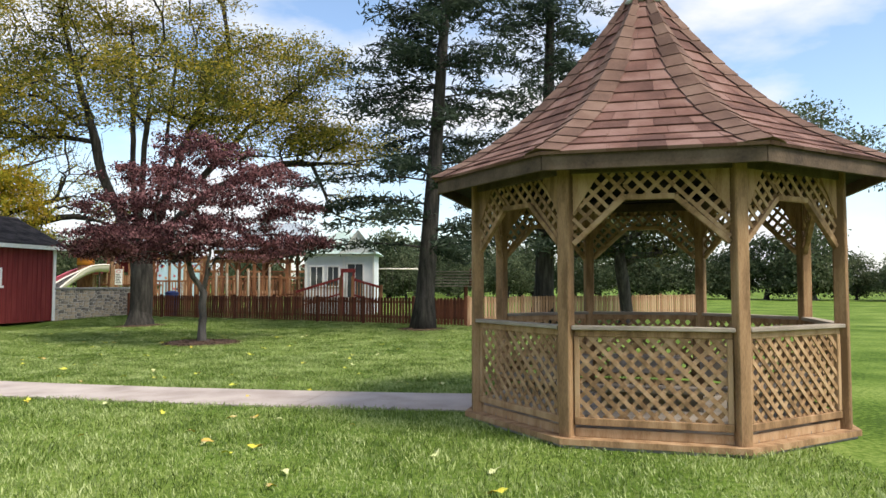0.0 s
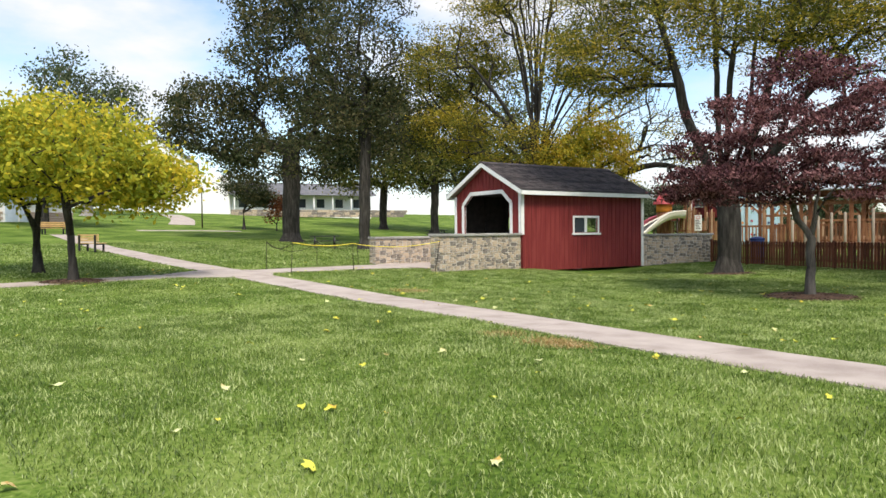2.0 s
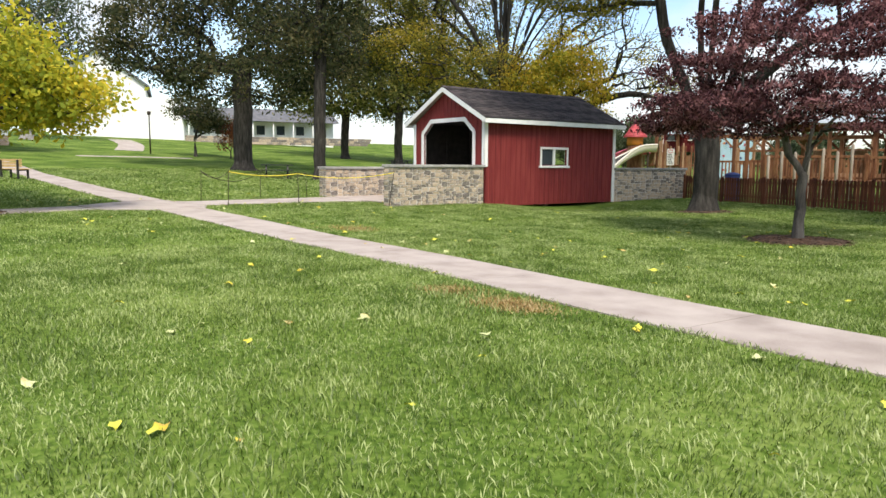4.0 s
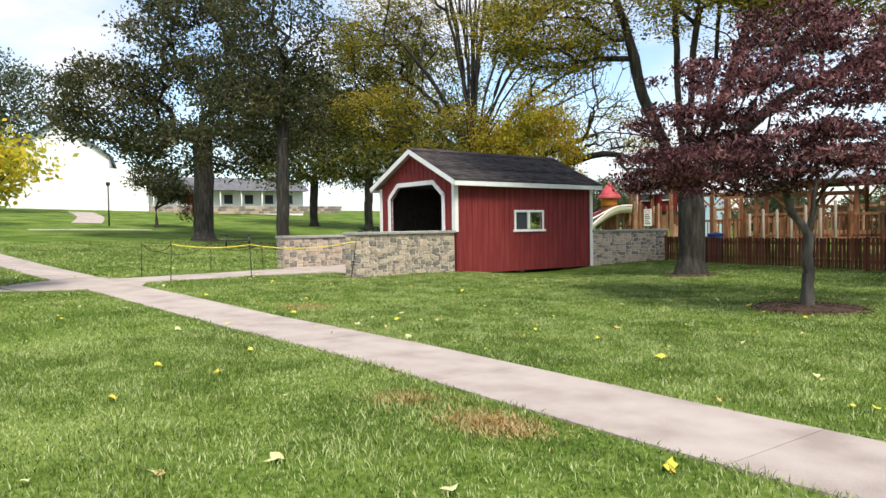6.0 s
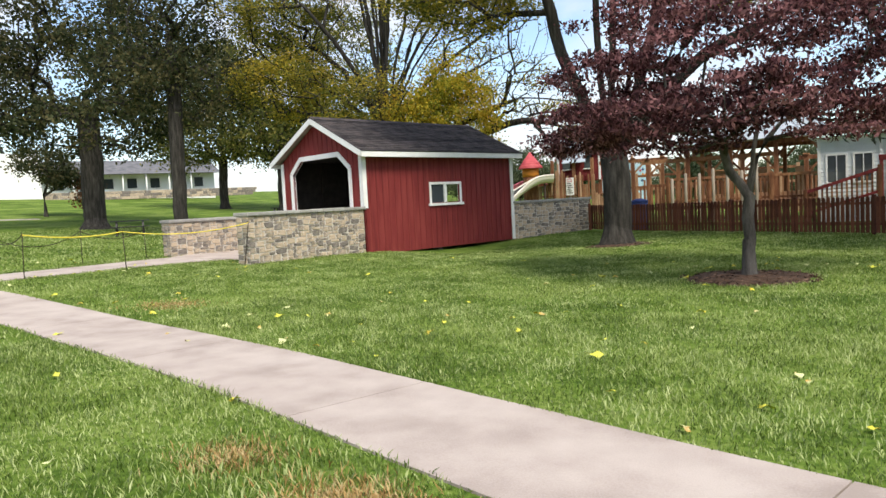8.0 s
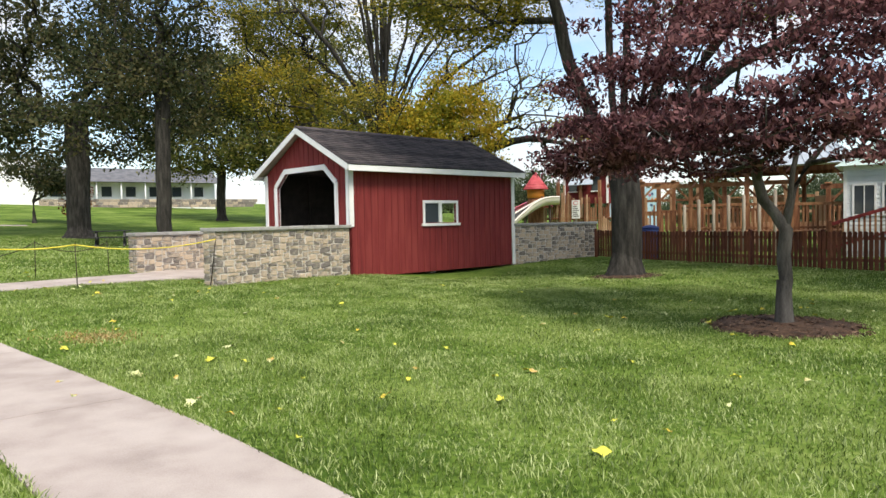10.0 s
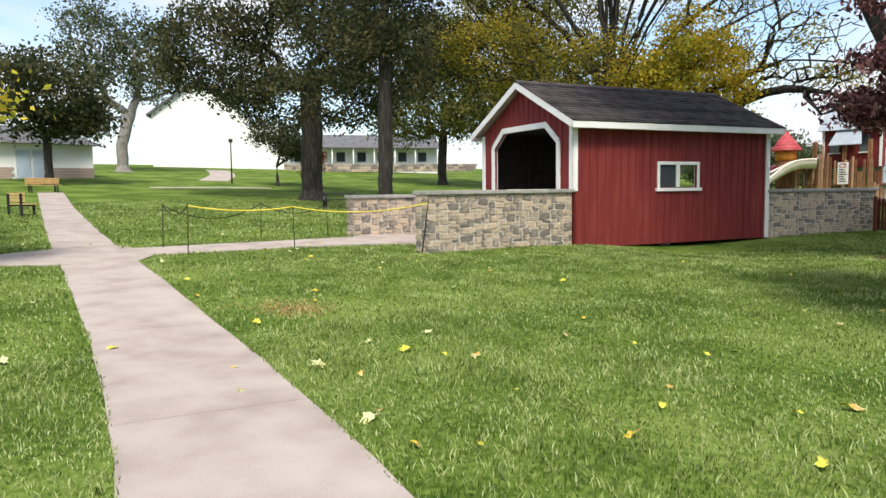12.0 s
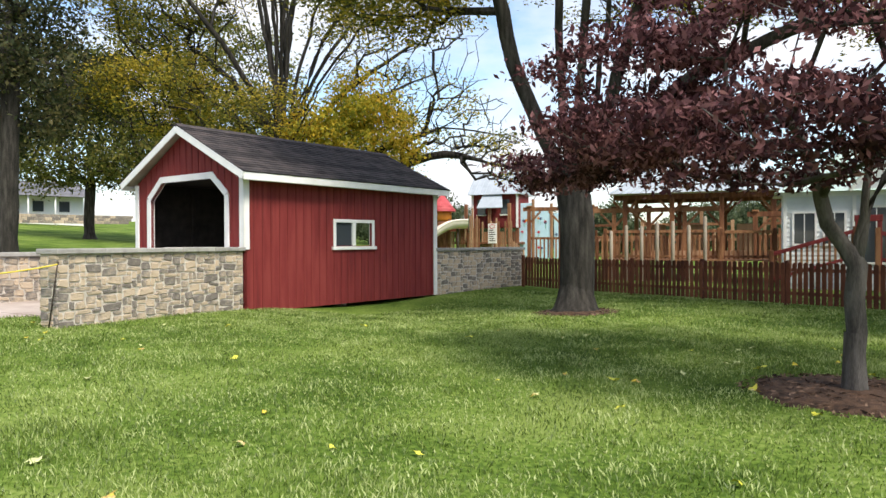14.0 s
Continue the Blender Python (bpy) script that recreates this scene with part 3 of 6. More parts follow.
tree("gold_tree", "small tree with golden autumn leaves behind the shed", -21.9, 36.2, [(0, 0, 0), (0, 0, 1.6)], 0.16,
     [(0, 0, 5.0, 1.9, 1.9, 2.3, 2), (-2.2, -0.8, 5.4, 1.8, 1.5, 1.7, 1.4), (-0.3, -0.2, 7.0, 1.3, 1.3, 1.3, 0.8)], 260, 22000, 0.15, L_GOLD, 31, (0.34, 0.2))
# oaks on the hill
tree("oak_tree", "big dark green oak standing on the lawn", -44.5, 31.2, [(0, 0, 0), (0, 0, 1.5), (0.1, 0, 4.0), (0, 0, 8)], 0.62,
     [(0, 0, 13, 5.0, 5.0, 5.0, 3), (-3.0, -4.5, 8.5, 4.0, 4.0, 2.8, 2), (2.5, 3.8, 8.5, 3.8, 3.6, 2.8, 1.6), (0, 0, 6, 5.5, 5.5, 1.8, 1.5), (0, 0, 17.5, 4.2, 4.2, 3.0, 1.4)],
     700, 44000, 0.25, L_OAK, 41, (0.55, 0.28), weight=0.15, tip=0.013)
tree("oak_tree", "tall slender dark-leaved tree on the lawn", -34.3, 29.5, [(0, 0, 0), (0, 0, 2.5), (0.15, 0, 5.5), (0, 0.1, 10)], 0.34,
     [(0, 0, 12, 3.2, 3.2, 5.0, 3), (-1.4, -1.5, 7.5, 2.6, 2.6, 2.2, 1.4), (1.5, 1.6, 7.5, 2.4, 2.4, 2.4, 1.2)],
     430, 17000, 0.20, L_OAK, 43, (0.45, 0.25), weight=0.15, tip=0.011)
for x, y, h, seed, mt in ((-59.5, 53.6, 1.2, 47, L_OLIVE), (-52.5, 54.5, 1.4, 49, L_OLIVE), (-47.0, 57.0, 1.35, 50, L_OLIVE)):
    tree("olive_tree", "bushy olive-green tree at the far edge of the lawn", x, y, [(0, 0, 0), (0, 0, 2.2 * h), (0.2, 0, 4.5 * h)], 0.42,
         [(0, 0, 10 * h, 4.2 * h, 4.2 * h, 4.2 * h, 3), (-2.5, -2.5, 5.5 * h, 3.4 * h, 3.4 * h, 2.4 * h, 2), (2.5, 2.5, 5.5 * h, 3.4 * h, 3.4 * h, 2.4 * h, 2)],
         300, 18000, 0.30, mt, seed, (0.65, 0.4), tip=0.016, group="trees on the hill")
tree("small_tree", "small young tree with reddening dark leaves", -59.3, 36.2, [(0, 0, 0), (0, 0, 1.6)], 0.12,
     [(0, 0, 3.9, 2.2, 2.2, 1.5, 1), (1.2, 1.0, 2.9, 1.2, 1.2, 0.8, 0.4)], 110, 5000, 0.24, L_OAK, 53, (0.4, 0.3))
tree("rust_bush", "small rust-red shrub beside the young tree", -57.6, 38.6, [(0, 0, 0), (0, 0, 0.6)], 0.05,
     [(0, 0, 2.1, 0.9, 0.9, 1.3, 1)], 50, 1400, 0.2, L_RUST, 54, (0.3, 0.3), category="shrub")
# yellow pair near the crossing
tree("yellow_tree", "small round tree with bright yellow-green leaves", -22.8, 8.9, [(0, 0, 0), (0, 0, 1.3)], 0.11,
     [(0, 0, 3.6, 2.3, 2.6, 1.6, 2), (0.6, 1.9, 2.9, 1.3, 1.5, 0.8, 1)], 220, 17000, 0.16, L_YELLOW, 61, (0.35, 0.22))
tree("yellow_tree", "small round tree with bright yellow-green leaves", -26.8, 9.2, [(0, 0, 0), (0, 0, 1.4)], 0.13,
     [(0, 0, 3.8, 2.7, 2.5, 1.8, 2), (0.4, -1.6, 3.3, 1.4, 1.6, 1.0, 1)], 220, 15000, 0.17, L_YELLOW, 62, (0.35, 0.22))
tree("round_tree", "dark rounded tree in front of the low white building", -62, 20.3, [(0, 0, 0), (0, 0, 2.4)], 0.28,
     [(0, 0, 6.2, 3.9, 3.9, 3.0, 2), (0.3, 2.2, 4.6, 2.4, 2.4, 1.4, 1)], 190, 11000, 0.32, L_OAK, 63, (0.6, 0.4))
tree("pale_tree", "tall thin-crowned tree with pale forked trunks", -80, 30.0, [(0, 0, 0), (0, 0, 2.6)], 0.55,
     [(-1, -2, 12, 3.5, 3.5, 5.5, 2), (1, 2.5, 11, 3, 3.5, 4.5, 2)], 260, 8000, 0.36, L_FAR, 64, (0.7, 0.5), bark=M_PALEBARK, tip=0.02)
# dark conifers near the gazebo
conifer("conifer", "tall dark conifer with drooping boughs beside the fence", -0.5, 25.2, 19, 0.36, 4.9, 2.9, 71, 27000, lean=(1.3, 0.3), size=0.3, thin=0.7)
conifer("conifer", "tall dark conifer with an open crown behind the gazebo", 4.4, 29.2, 20, 0.42, 5.0, 3.0, 72, 24000, lean=(0.6, 0), size=0.3, thin=0.75)
tree("multi_stem_tree", "wide many-stemmed shrub tree behind the gazebo", 7.6, 28.2, [(0, 0, 0), (0, 0, 0.45)], 0.24,
     [(0, 0, 4.6, 3.2, 3.0, 1.6, 2), (-1.5, 0, 3.6, 2.0, 2.0, 1.0, 1), (2.0, 0, 3.8, 1.8, 2.0, 1.2, 1)], 230, 9000, 0.2, L_OAK, 73, (0.45, 0.25), bark=M_BARK, weight=0.05, tip=0.014)
tree("pale_tree", "tall pale green tree far across the field", 40, 75, [(0, 0, 0), (0, 0, 5)], 0.5,
     [(0, 0, 17, 4.5, 4.5, 5, 2), (5, -2, 15, 3.5, 3.5, 3.5, 1)], 240, 4200, 0.42, L_FAR, 74, (0.7, 0.4), bark=M_PALEBARK, tip=0.02)
far = tree("field_tree", "rounded dull green tree in the row beyond the field", 52, 70, [(0, 0, 0), (0, 0, 1.0)], 0.28,
           [(0, 0, 5.4, 3.6, 3.6, 3.2, 2), (2.8, 1.4, 3.4, 2.2, 2.0, 2.4, 1), (-2.6, -1, 3.0, 2.4, 2.4, 2.2, 1), (0.8, -2.2, 2.2, 1.6, 1.6, 1.6, 0.6)], 190, 9000, 0.42, L_FAR, 75, (0.7, 0.5), tip=0.02, group="row of trees beyond the field")
rng_far = random.Random(9)
for i in range(26):
    t = i / 25
    x, y = 66 - 78 * t + rng_far.uniform(-2, 2), 58 + 52 * t + rng_far.uniform(-5, 5)
    s = rng_far.uniform(0.55, 0.95)
    c = copy_thing(far, pose(x, y, lie(x, y), 0, 0, rng_far.uniform(0, 360)))
    c.scale = (s, s, s * rng_far.uniform(0.9, 1.15))
for i in range(9):
    x, y = -70 + 8.5 * i + rng_far.uniform(-3, 3), 118 + rng_far.uniform(-8, 8)
    k = rng_far.uniform(0.6, 1.0)
    c = copy_thing(far, pose(x, y, lie(x, y), 0, 0, rng_far.uniform(0, 360)))
    c.scale = (k, k, k * 0.8)


for i in range(13):
    x, y = -58 + 5.6 * i + rng_far.uniform(-2, 2), 84 + rng_far.uniform(-5, 5)
    k = rng_far.uniform(0.5, 0.85)
    c = copy_thing(far, pose(x, y, lie(x, y), 0, 0, rng_far.uniform(0, 360)))
    c.scale = (k, k, k * rng_far.uniform(0.85, 1.2))


def mulch(x, y, r, seed):
    rng = random.Random(seed)
    v, f = [(0, 0, 0.07)], []
    for j, q in enumerate((0.4, 0.75, 1.0)):
        for i in range(28):
            a = 2 * math.pi * i / 28
            k = r * q * (1 + 0.12 * rng.uniform(-1, 1) * (j == 2))
            px_, py_ = math.cos(a) * k, math.sin(a) * k
            v.append((px_, py_, lie(x + px_, y + py_) - lie(x, y) + (0.065, 0.045, -0.01)[j] + rng.uniform(-0.012, 0.012)))
    f = [(0, 1 + i, 1 + (i + 1) % 28) for i in range(28)]
    for j in range(2):
        f += [(1 + j * 28 + i, 1 + j * 28 + 28 + i, 1 + j * 28 + 28 + (i + 1) % 28, 1 + j * 28 + (i + 1) % 28) for i in range(28)]
    ob = put("mulch_bed", mesh("mulch_bed", v, f, M_MULCH, True), None, pose(x, y, lie(x, y)))
    tagged(ob, "ring of dark brown bark mulch round a tree trunk", "mulch", kind="stuff")
    rng2 = np.random.default_rng(seed)
    n = int(700 * r)
    a, k = rng2.uniform(0, 2 * math.pi, n), r * rng2.uniform(0.1, 1.09, n) ** 0.6
    c = np.column_stack([x + np.cos(a) * k, y + np.sin(a) * k, np.zeros(n)])
    c[:, 2] = [lie(p[0], p[1]) + 0.072 - 0.06 * min(1.0, q / r) ** 2 for p, q in zip(c, k)]
    chips = put("mulch_chips", leaf_quads(rng2, c, 0.085, M_CHIP, "mulch_chips", 0.75, 0.35))
    tagged(chips, "loose bark chips and twigs lying on the mulch", "mulch", kind="stuff")


mulch(-6.8, 20.6, 1.15, 1)
mulch(-11.8, 28.25, 1.0, 2)
mulch(-0.5, 25.2, 0.9, 3)
mulch(-22.8, 8.9, 0.9, 4)

# ---------------------------------------------------------------- shed
SL, SW, ZB, ZT = 7.35, 4.75, -0.06, 3.2
OV, OE = 0.26, 0.34
RIDGE = 4.60
shed = thing("shed", SH, "red board and batten shed with white trim and dark shingle roof", "shed")
H0, HB = 0.08, (2.97, 1.52, 4.38, 2.15)
# long wall facing the lawn, with a hole for the window
box("wall_panel", (0, 0, ZB), (HB[0], H0, ZT), M_RED, shed, 0.0)
box("wall_panel", (HB[2], 0, ZB), (SL, H0, ZT), M_RED, shed, 0.0)
box("wall_panel", (HB[0], 0, ZB), (HB[2], H0, HB[1]), M_RED, shed, 0.0)
box("wall_panel", (HB[0], 0, HB[3]), (HB[2], H0, ZT), M_RED, shed, 0.0)
box("wall_panel", (0, SW - H0, ZB), (3.0, SW, ZT), M_RED, shed, 0.0)
box("wall_panel", (4.6, SW - H0, ZB), (SL, SW, ZT), M_RED, shed, 0.0)
box("wall_panel", (3.0, SW - H0, ZB), (4.6, SW, 1.4), M_RED, shed, 0.0)
box("wall_panel", (3.0, SW - H0, 2.25), (4.6, SW, ZT), M_RED, shed, 0.0)
# floor colour holds the shade of the interior
box("floor_boards", (0.02, 0.1, ZB), (SL - 0.02, SW - 0.1, 0.2), M_SHADE, shed, 0.0, "wooden floor coloured near-black for shade")
batten = box_mesh("batten", (0.05, 0.022, 1), M_RED, 0.004)
for i in range(27):
    x = 0.28 + i * (SL - 0.5) / 26
    spans = [(ZB, ZT)]
    if HB[0] - 0.1 < x < HB[2] + 0.1:
        spans = [(ZB, HB[1] - 0.1), (HB[3] + 0.1, ZT)]
    for a, b in spans:
        put("batten", batten, shed, Matrix.Translation((x, -0.009, (a + b) / 2)) @ Matrix.Diagonal((1, 1, b - a, 1)))
# window: white frame, mullion, sill, one dark pane and one clear
for lo, hi in (((HB[0] - 0.09, -0.03, HB[1] - 0.02), (HB[0], 0.10, HB[3] + 0.09)), ((HB[2], -0.03, HB[1] - 0.02), (HB[2] + 0.09, 0.10, HB[3] + 0.09)),
               ((HB[0], -0.03, HB[3]), (HB[2], 0.10, HB[3] + 0.09)), ((3.60, -0.022, HB[1]), (3.72, 0.08, HB[3])), ((HB[0] - 0.15, -0.07, HB[1] - 0.11), (HB[2] + 0.15, 0.10, HB[1] - 0.021))):
    box("window_frame", lo, hi, M_WHITE, shed, 0.005, "white painted window trim")
# gable ends with the chamfered portal
CY = SW / 2
OPEN = [(0.72, ZB), (0.72, 2.75), (1.28, 3.2), (3.47, 3.2), (4.03, 2.75), (4.03, ZB)]
outer = [(0, ZB), (0, ZT), (CY, RIDGE - 0.12), (SW, ZT), (SW, ZB)]
for gx_, thick, nm in ((0.0, 0.08, "gable_wall"), (SL - 0.08, 0.08, "gable_wall")):
    ring = [(0, ZB), (0, 2.75), (0, ZT), (CY, RIDGE - 0.12), (SW, ZT), (SW, 2.75), (SW, ZB)]
    v = []
    for dx in (gx_, gx_ + thick):
        v += [(dx, a, b) for a, b in ring] + [(dx, a, b) for a, b in OPEN]
    q = [(0, 1, 8, 7), (1, 2, 9, 8), (2, 3, 9), (3, 10, 9), (3, 4, 10), (4, 5, 11, 10), (5, 6, 12, 11)]
    f = [tuple(reversed(p)) for p in q] + [tuple(i + 13 for i in p) for p in q]
    for i in range(6):
        f.append((i, i + 1, i + 14, i + 13))
    for i in range(7, 12):
        f.append((i + 1, i, i + 13, i + 14))
    put(nm, mesh(nm, v, f, M_RED), shed)


def gable_top(y):
    return ZT + (RIDGE - 0.12 - ZT) * (1 - abs(y - CY) / CY)


def portal_top(y):
    if y < 0.6 or y > SW - 0.6:
        return ZB
    return 3.3 if 1.2 < y < 3.55 else 2.8 + 0.5 * (min(y, SW - y) - 0.6) / 0.6


for i in range(17):
    y = 0.2 + i * (SW - 0.4) / 16
    a, b = portal_top(y), gable_top(y) - 0.02
    put("batten", batten, shed, Matrix.Translation((-0.009, y, (a + b) / 2)) @ pose(0, 0, 0, 0, 0, 90) @ Matrix.Diagonal((1, 1, b - a, 1)))
for (a, b), (c, d) in zip(OPEN, OPEN[1:]):
    w = 0.16
    dy, dz = c - a, d - b
    k = math.hypot(dy, dz)
    ny, nz = -dz / k, dy / k
    e = 0.03
    p = [(a - dy / k * 0.0, b), (c, d), (c + ny * w + dy / k * 0.05, d + nz * w + dz / k * 0.05), (a + ny * w - dy / k * 0.05, b + nz * w - dz / k * 0.05)]
    v = [(-e, *q_) for q_ in p] + [(0.10, *q_) for q_ in p]
    put("portal_trim", mesh("portal_trim", v, [(0, 1, 2, 3), (7, 6, 5, 4), (0, 4, 5, 1), (1, 5, 6, 2), (2, 6, 7, 3), (3, 7, 4, 0)], M_WHITE), shed, None, "white painted trim round the opening")
for x, y, sx, sy in ((-0.035, -0.035, 0.17, 0.04), (-0.035, -0.035, 0.04, 0.17), (SL - 0.13, -0.035, 0.16, 0.04), (-0.035, SW - 0.13, 0.04, 0.16)):
    box("corner_board", (x, y, 1.45 if x < 1 else ZB), (x + sx, y + sy, ZT), M_WHITE, shed, 0.004, "white corner board")
# inside framing and a brace, near-black to put shade into the portal
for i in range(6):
    box("stud", (0.3 + i * 1.3, SW - 0.2, 0.2), (0.4 + i * 1.3, SW - 0.1, ZT), M_SHADE, shed)
beam("brace", (2.2, SW - 0.25, 0.25), (3.4, SW - 0.25, 2.2), 0.1, 0.12, M_SHADE, shed)
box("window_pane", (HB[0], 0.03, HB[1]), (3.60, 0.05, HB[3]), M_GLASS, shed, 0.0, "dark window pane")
# ceiling in the same near-black, its shade put into the colour
put("ceiling_panel", box_mesh("ceiling_panel", (SL - 0.2, SW - 0.2, 0.05), M_SHADE), shed, pose(SL / 2, CY, 3.28))
# near-black sheets added over the inner walls in place of shade
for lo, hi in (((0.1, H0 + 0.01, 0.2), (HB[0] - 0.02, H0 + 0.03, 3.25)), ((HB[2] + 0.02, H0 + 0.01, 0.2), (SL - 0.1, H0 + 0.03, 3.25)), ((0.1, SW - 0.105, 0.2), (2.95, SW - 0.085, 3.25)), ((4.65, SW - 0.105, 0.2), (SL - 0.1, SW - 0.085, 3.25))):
    box("shade_lining", lo, hi, M_SHADE, shed, 0.0, "near-black sheets added as shade on the inner walls")
# roof planes with courses of shingles
rise, run = RIDGE - 3.27, CY + OE
slope = math.atan2(rise, run)
sl = math.hypot(rise, run)
for side in (0, 1):
    deck_m = Matrix.Translation((SL / 2, CY, RIDGE)) @ pose(0, 0, 0, 0, 0, 180 * side) @ pose(0, 0, 0, math.degrees(slope), 0, 0)
    put("roof_deck", box_mesh("roof_deck", (SL + 2 * OV, sl, 0.06), M_GREYWOOD, 0.0, (0, -sl / 2, -0.05)), shed, deck_m, "roof underside of grey boards")
    n = 18
    for i in range(n):
        v, f = [], []
        r = random.Random(i * 7 + side)
        y0, y1 = -sl - 0.04 + i * (sl + 0.04) / n, -sl - 0.04 + (i + 1) * (sl + 0.04) / n + 0.03
        x = -SL / 2 - OV - 0.03 - r.uniform(0, 0.2)
        while x < SL / 2 + OV + 0.03:
            a, b = max(x, -SL / 2 - OV - 0.03), min(x + 0.32, SL / 2 + OV + 0.03)
            if b - a > 0.04:
                t = 0.016 + r.uniform(0, 0.006)
                dy = r.uniform(-0.006, 0.006)
                k = len(v)
                v += [(a + 0.002, y0 + dy, -0.01), (b - 0.002, y0 + dy, -0.01), (b - 0.002, y0 + dy, t), (a + 0.002, y0 + dy, t), (a + 0.002, y1, 0.004), (b - 0.002, y1, 0.004)]
                f += [(k, k + 1, k + 2, k + 3), (k + 3, k + 2, k + 5, k + 4), (k, k + 3, k + 4), (k + 1, k + 5, k + 2)]
            x += 0.32
        put("shingle_course", mesh("shingle_course", v, f, M_SHINGLE), shed, deck_m)
    # white fascia and rake boards
    ye = -OE - 0.02 if side == 0 else SW + OE - 0.01
    box("fascia", (-OV, ye, 3.07), (SL + OV, ye + 0.03, 3.25), M_WHITE, shed, 0.004, "white fascia board under the eave")
    box("soffit", (0, -OE + 0.02 if side == 0 else SW + 0.03, 3.09), (SL, -0.03 if side == 0 else SW + OE - 0.02, 3.115), M_WHITE, shed, 0.0)
    for xe in (-OV - 0.01, SL + OV + 0.01):
        beam("rake_board", (xe, CY, RIDGE - 0.11), (xe, CY + (-1 if side == 0 else 1) * run, 3.16), 0.03, 0.18, M_WHITE, shed, "white rake board along the gable")
put("ridge_cap", mesh("ridge_cap", [(-OV - 0.02, CY - 0.16, RIDGE - 0.055), (-OV - 0.02, CY, RIDGE + 0.045), (-OV - 0.02, CY + 0.16, RIDGE - 0.055), (SL + OV + 0.02, CY - 0.16, RIDGE - 0.055), (SL + OV + 0.02, CY, RIDGE + 0.045), (SL + OV + 0.02, CY + 0.16, RIDGE - 0.055)],
                      [(0, 3, 4, 1), (1, 4, 5, 2), (0, 1, 2), (3, 5, 4)], M_SHINGLE), shed)
for x in (0.5, 3.4, 6.9):
    for y in (0.25, SW - 0.3):
        box("foundation_block", (x, y, -0.55), (x + 0.25, y + 0.3, ZB), M_CAP, shed, 0.01, "grey concrete foundation block")

# ---------------------------------------------------------------- stone walls
def stone_mesh(seed, w, h, d=0.1):
    """A split field stone: uneven outline and a face that bulges a little."""
    r = random.Random(seed)
    n = 8
    v = []
    jit = [r.uniform(0.76, 1.06) for _ in range(n)]
    shape = [(-1, -0.72), (-0.8, -1), (0.8, -1), (1, -0.72), (1, 0.72), (0.78, 1), (-0.8, 1), (-1, 0.7)]
    for depth, k in ((0.0, 1.0), (d * 0.75, 1.0), (d, 0.86)):
        for (a, b), j in zip(shape, jit):
            v.append((a * w / 2 * k * (j if k == 1 else j), -depth + r.uniform(-0.006, 0.006), b * h / 2 * k * j))
    f = []
    for q in range(2):
        for i in range(n):
            f.append((q * n + i, q * n + (i + 1) % n, (q + 1) * n + (i + 1) % n, (q + 1) * n + i))
    f.append(tuple(2 * n + i for i in range(n)))
    return mesh("stone", v, f, M_STONE)


STONES = {}


def stone_face(wall, origin, rz, length, height, seed, z0=-0.1):
    """Random coursed stones over one face; the face looks along -y of the turned frame."""
    r = random.Random(seed)
    base = pose(*origin, 0, 0, rz)
    # pack a coarse raster with blocks of one to four cells each way
    cw, ch = 0.112, 0.082
    nx_, nz_ = max(2, round(length / cw)), max(2, round((height - z0) / ch))
    cw, ch = length / nx_, (height - z0) / nz_
    used = [[False] * nx_ for _ in range(nz_)]
    for j in range(nz_):
        for i in range(nx_):
            if used[j][i]:
                continue
            w, h = r.choice(((2, 1), (3, 1), (3, 2), (2, 2), (2, 1), (2, 2), (3, 2), (1, 1), (2, 2), (4, 2), (1, 2), (3, 1)))
            while w > 1 and (i + w > nx_ or any(used[j][i:i + w])):
                w -= 1
            while h > 1 and (j + h > nz_ or any(any(used[j + q][i:i + w]) for q in range(h))):
                h -= 1
            for q in range(h):
                for p in range(w):
                    used[j + q][i + p] = True
            key = (w, h, r.randrange(6))
            if key not in STONES:
                STONES[key] = stone_mesh(w * 31 + h * 7 + key[2], w * 0.105 - 0.011, h * 0.072 - 0.010, 0.044)
            m = base @ Matrix.Translation(((i + w / 2) * cw, -r.uniform(0.0, 0.012), z0 + (j + h / 2) * ch)) @ pose(0, 0, 0, 0, r.uniform(-8, 8), 0) @ Matrix.Diagonal((cw / 0.105, 1, ch / 0.072, 1))
            put("stone", STONES[key], wall, m)


def stone_wall(name, a, b, thick, top, seed, faces, label):
    """A low mortared wall from a to b (its visible face on the line), capped with flat stones; thick goes to the left of a to b."""
    ax, ay = a
    dx, dy = b[0] - a[0], b[1] - a[1]
    length = math.hypot(dx, dy)
    rz = math.degrees(math.atan2(dy, dx))
    wall = thing(name, pose(ax, ay, 0, 0, 0, rz), label, "wall", kind="structure")
    box("core", (0.0, 0.024, -0.35), (length, thick - 0.024, top - 0.01), M_MORTAR, wall, 0.0, "pale mortar")
    if "front" in faces:
        stone_face(wall, (0, 0.055, 0), 0, length, top - 0.02, seed)
    if "back" in faces:
        stone_face(wall, (length, thick - 0.05, 0), 180, length, top - 0.02, seed + 1)
    if "start" in faces:
        stone_face(wall, (0.03, thick, 0), -90, thick, top - 0.02, seed + 2)
    if "end" in faces:
        stone_face(wall, (length - 0.03, 0, 0), 90, thick, top - 0.02, seed + 3)
    n = max(2, round(length / 0.9))
    r = random.Random(seed)
    for i in range(n):
        x0, x1 = length * i / n + (0.003 if i else -0.04), length * (i + 1) / n - (0.003 if i < n - 1 else -0.04)
        box("cap_stone", (x0, -0.05, top - 0.008 + r.uniform(0, 0.005)), (x1, thick + 0.05, top + 0.09 + r.uniform(-0.005, 0.005)), M_CAP, wall, 0.012, "flat grey cap stone")
    return wall


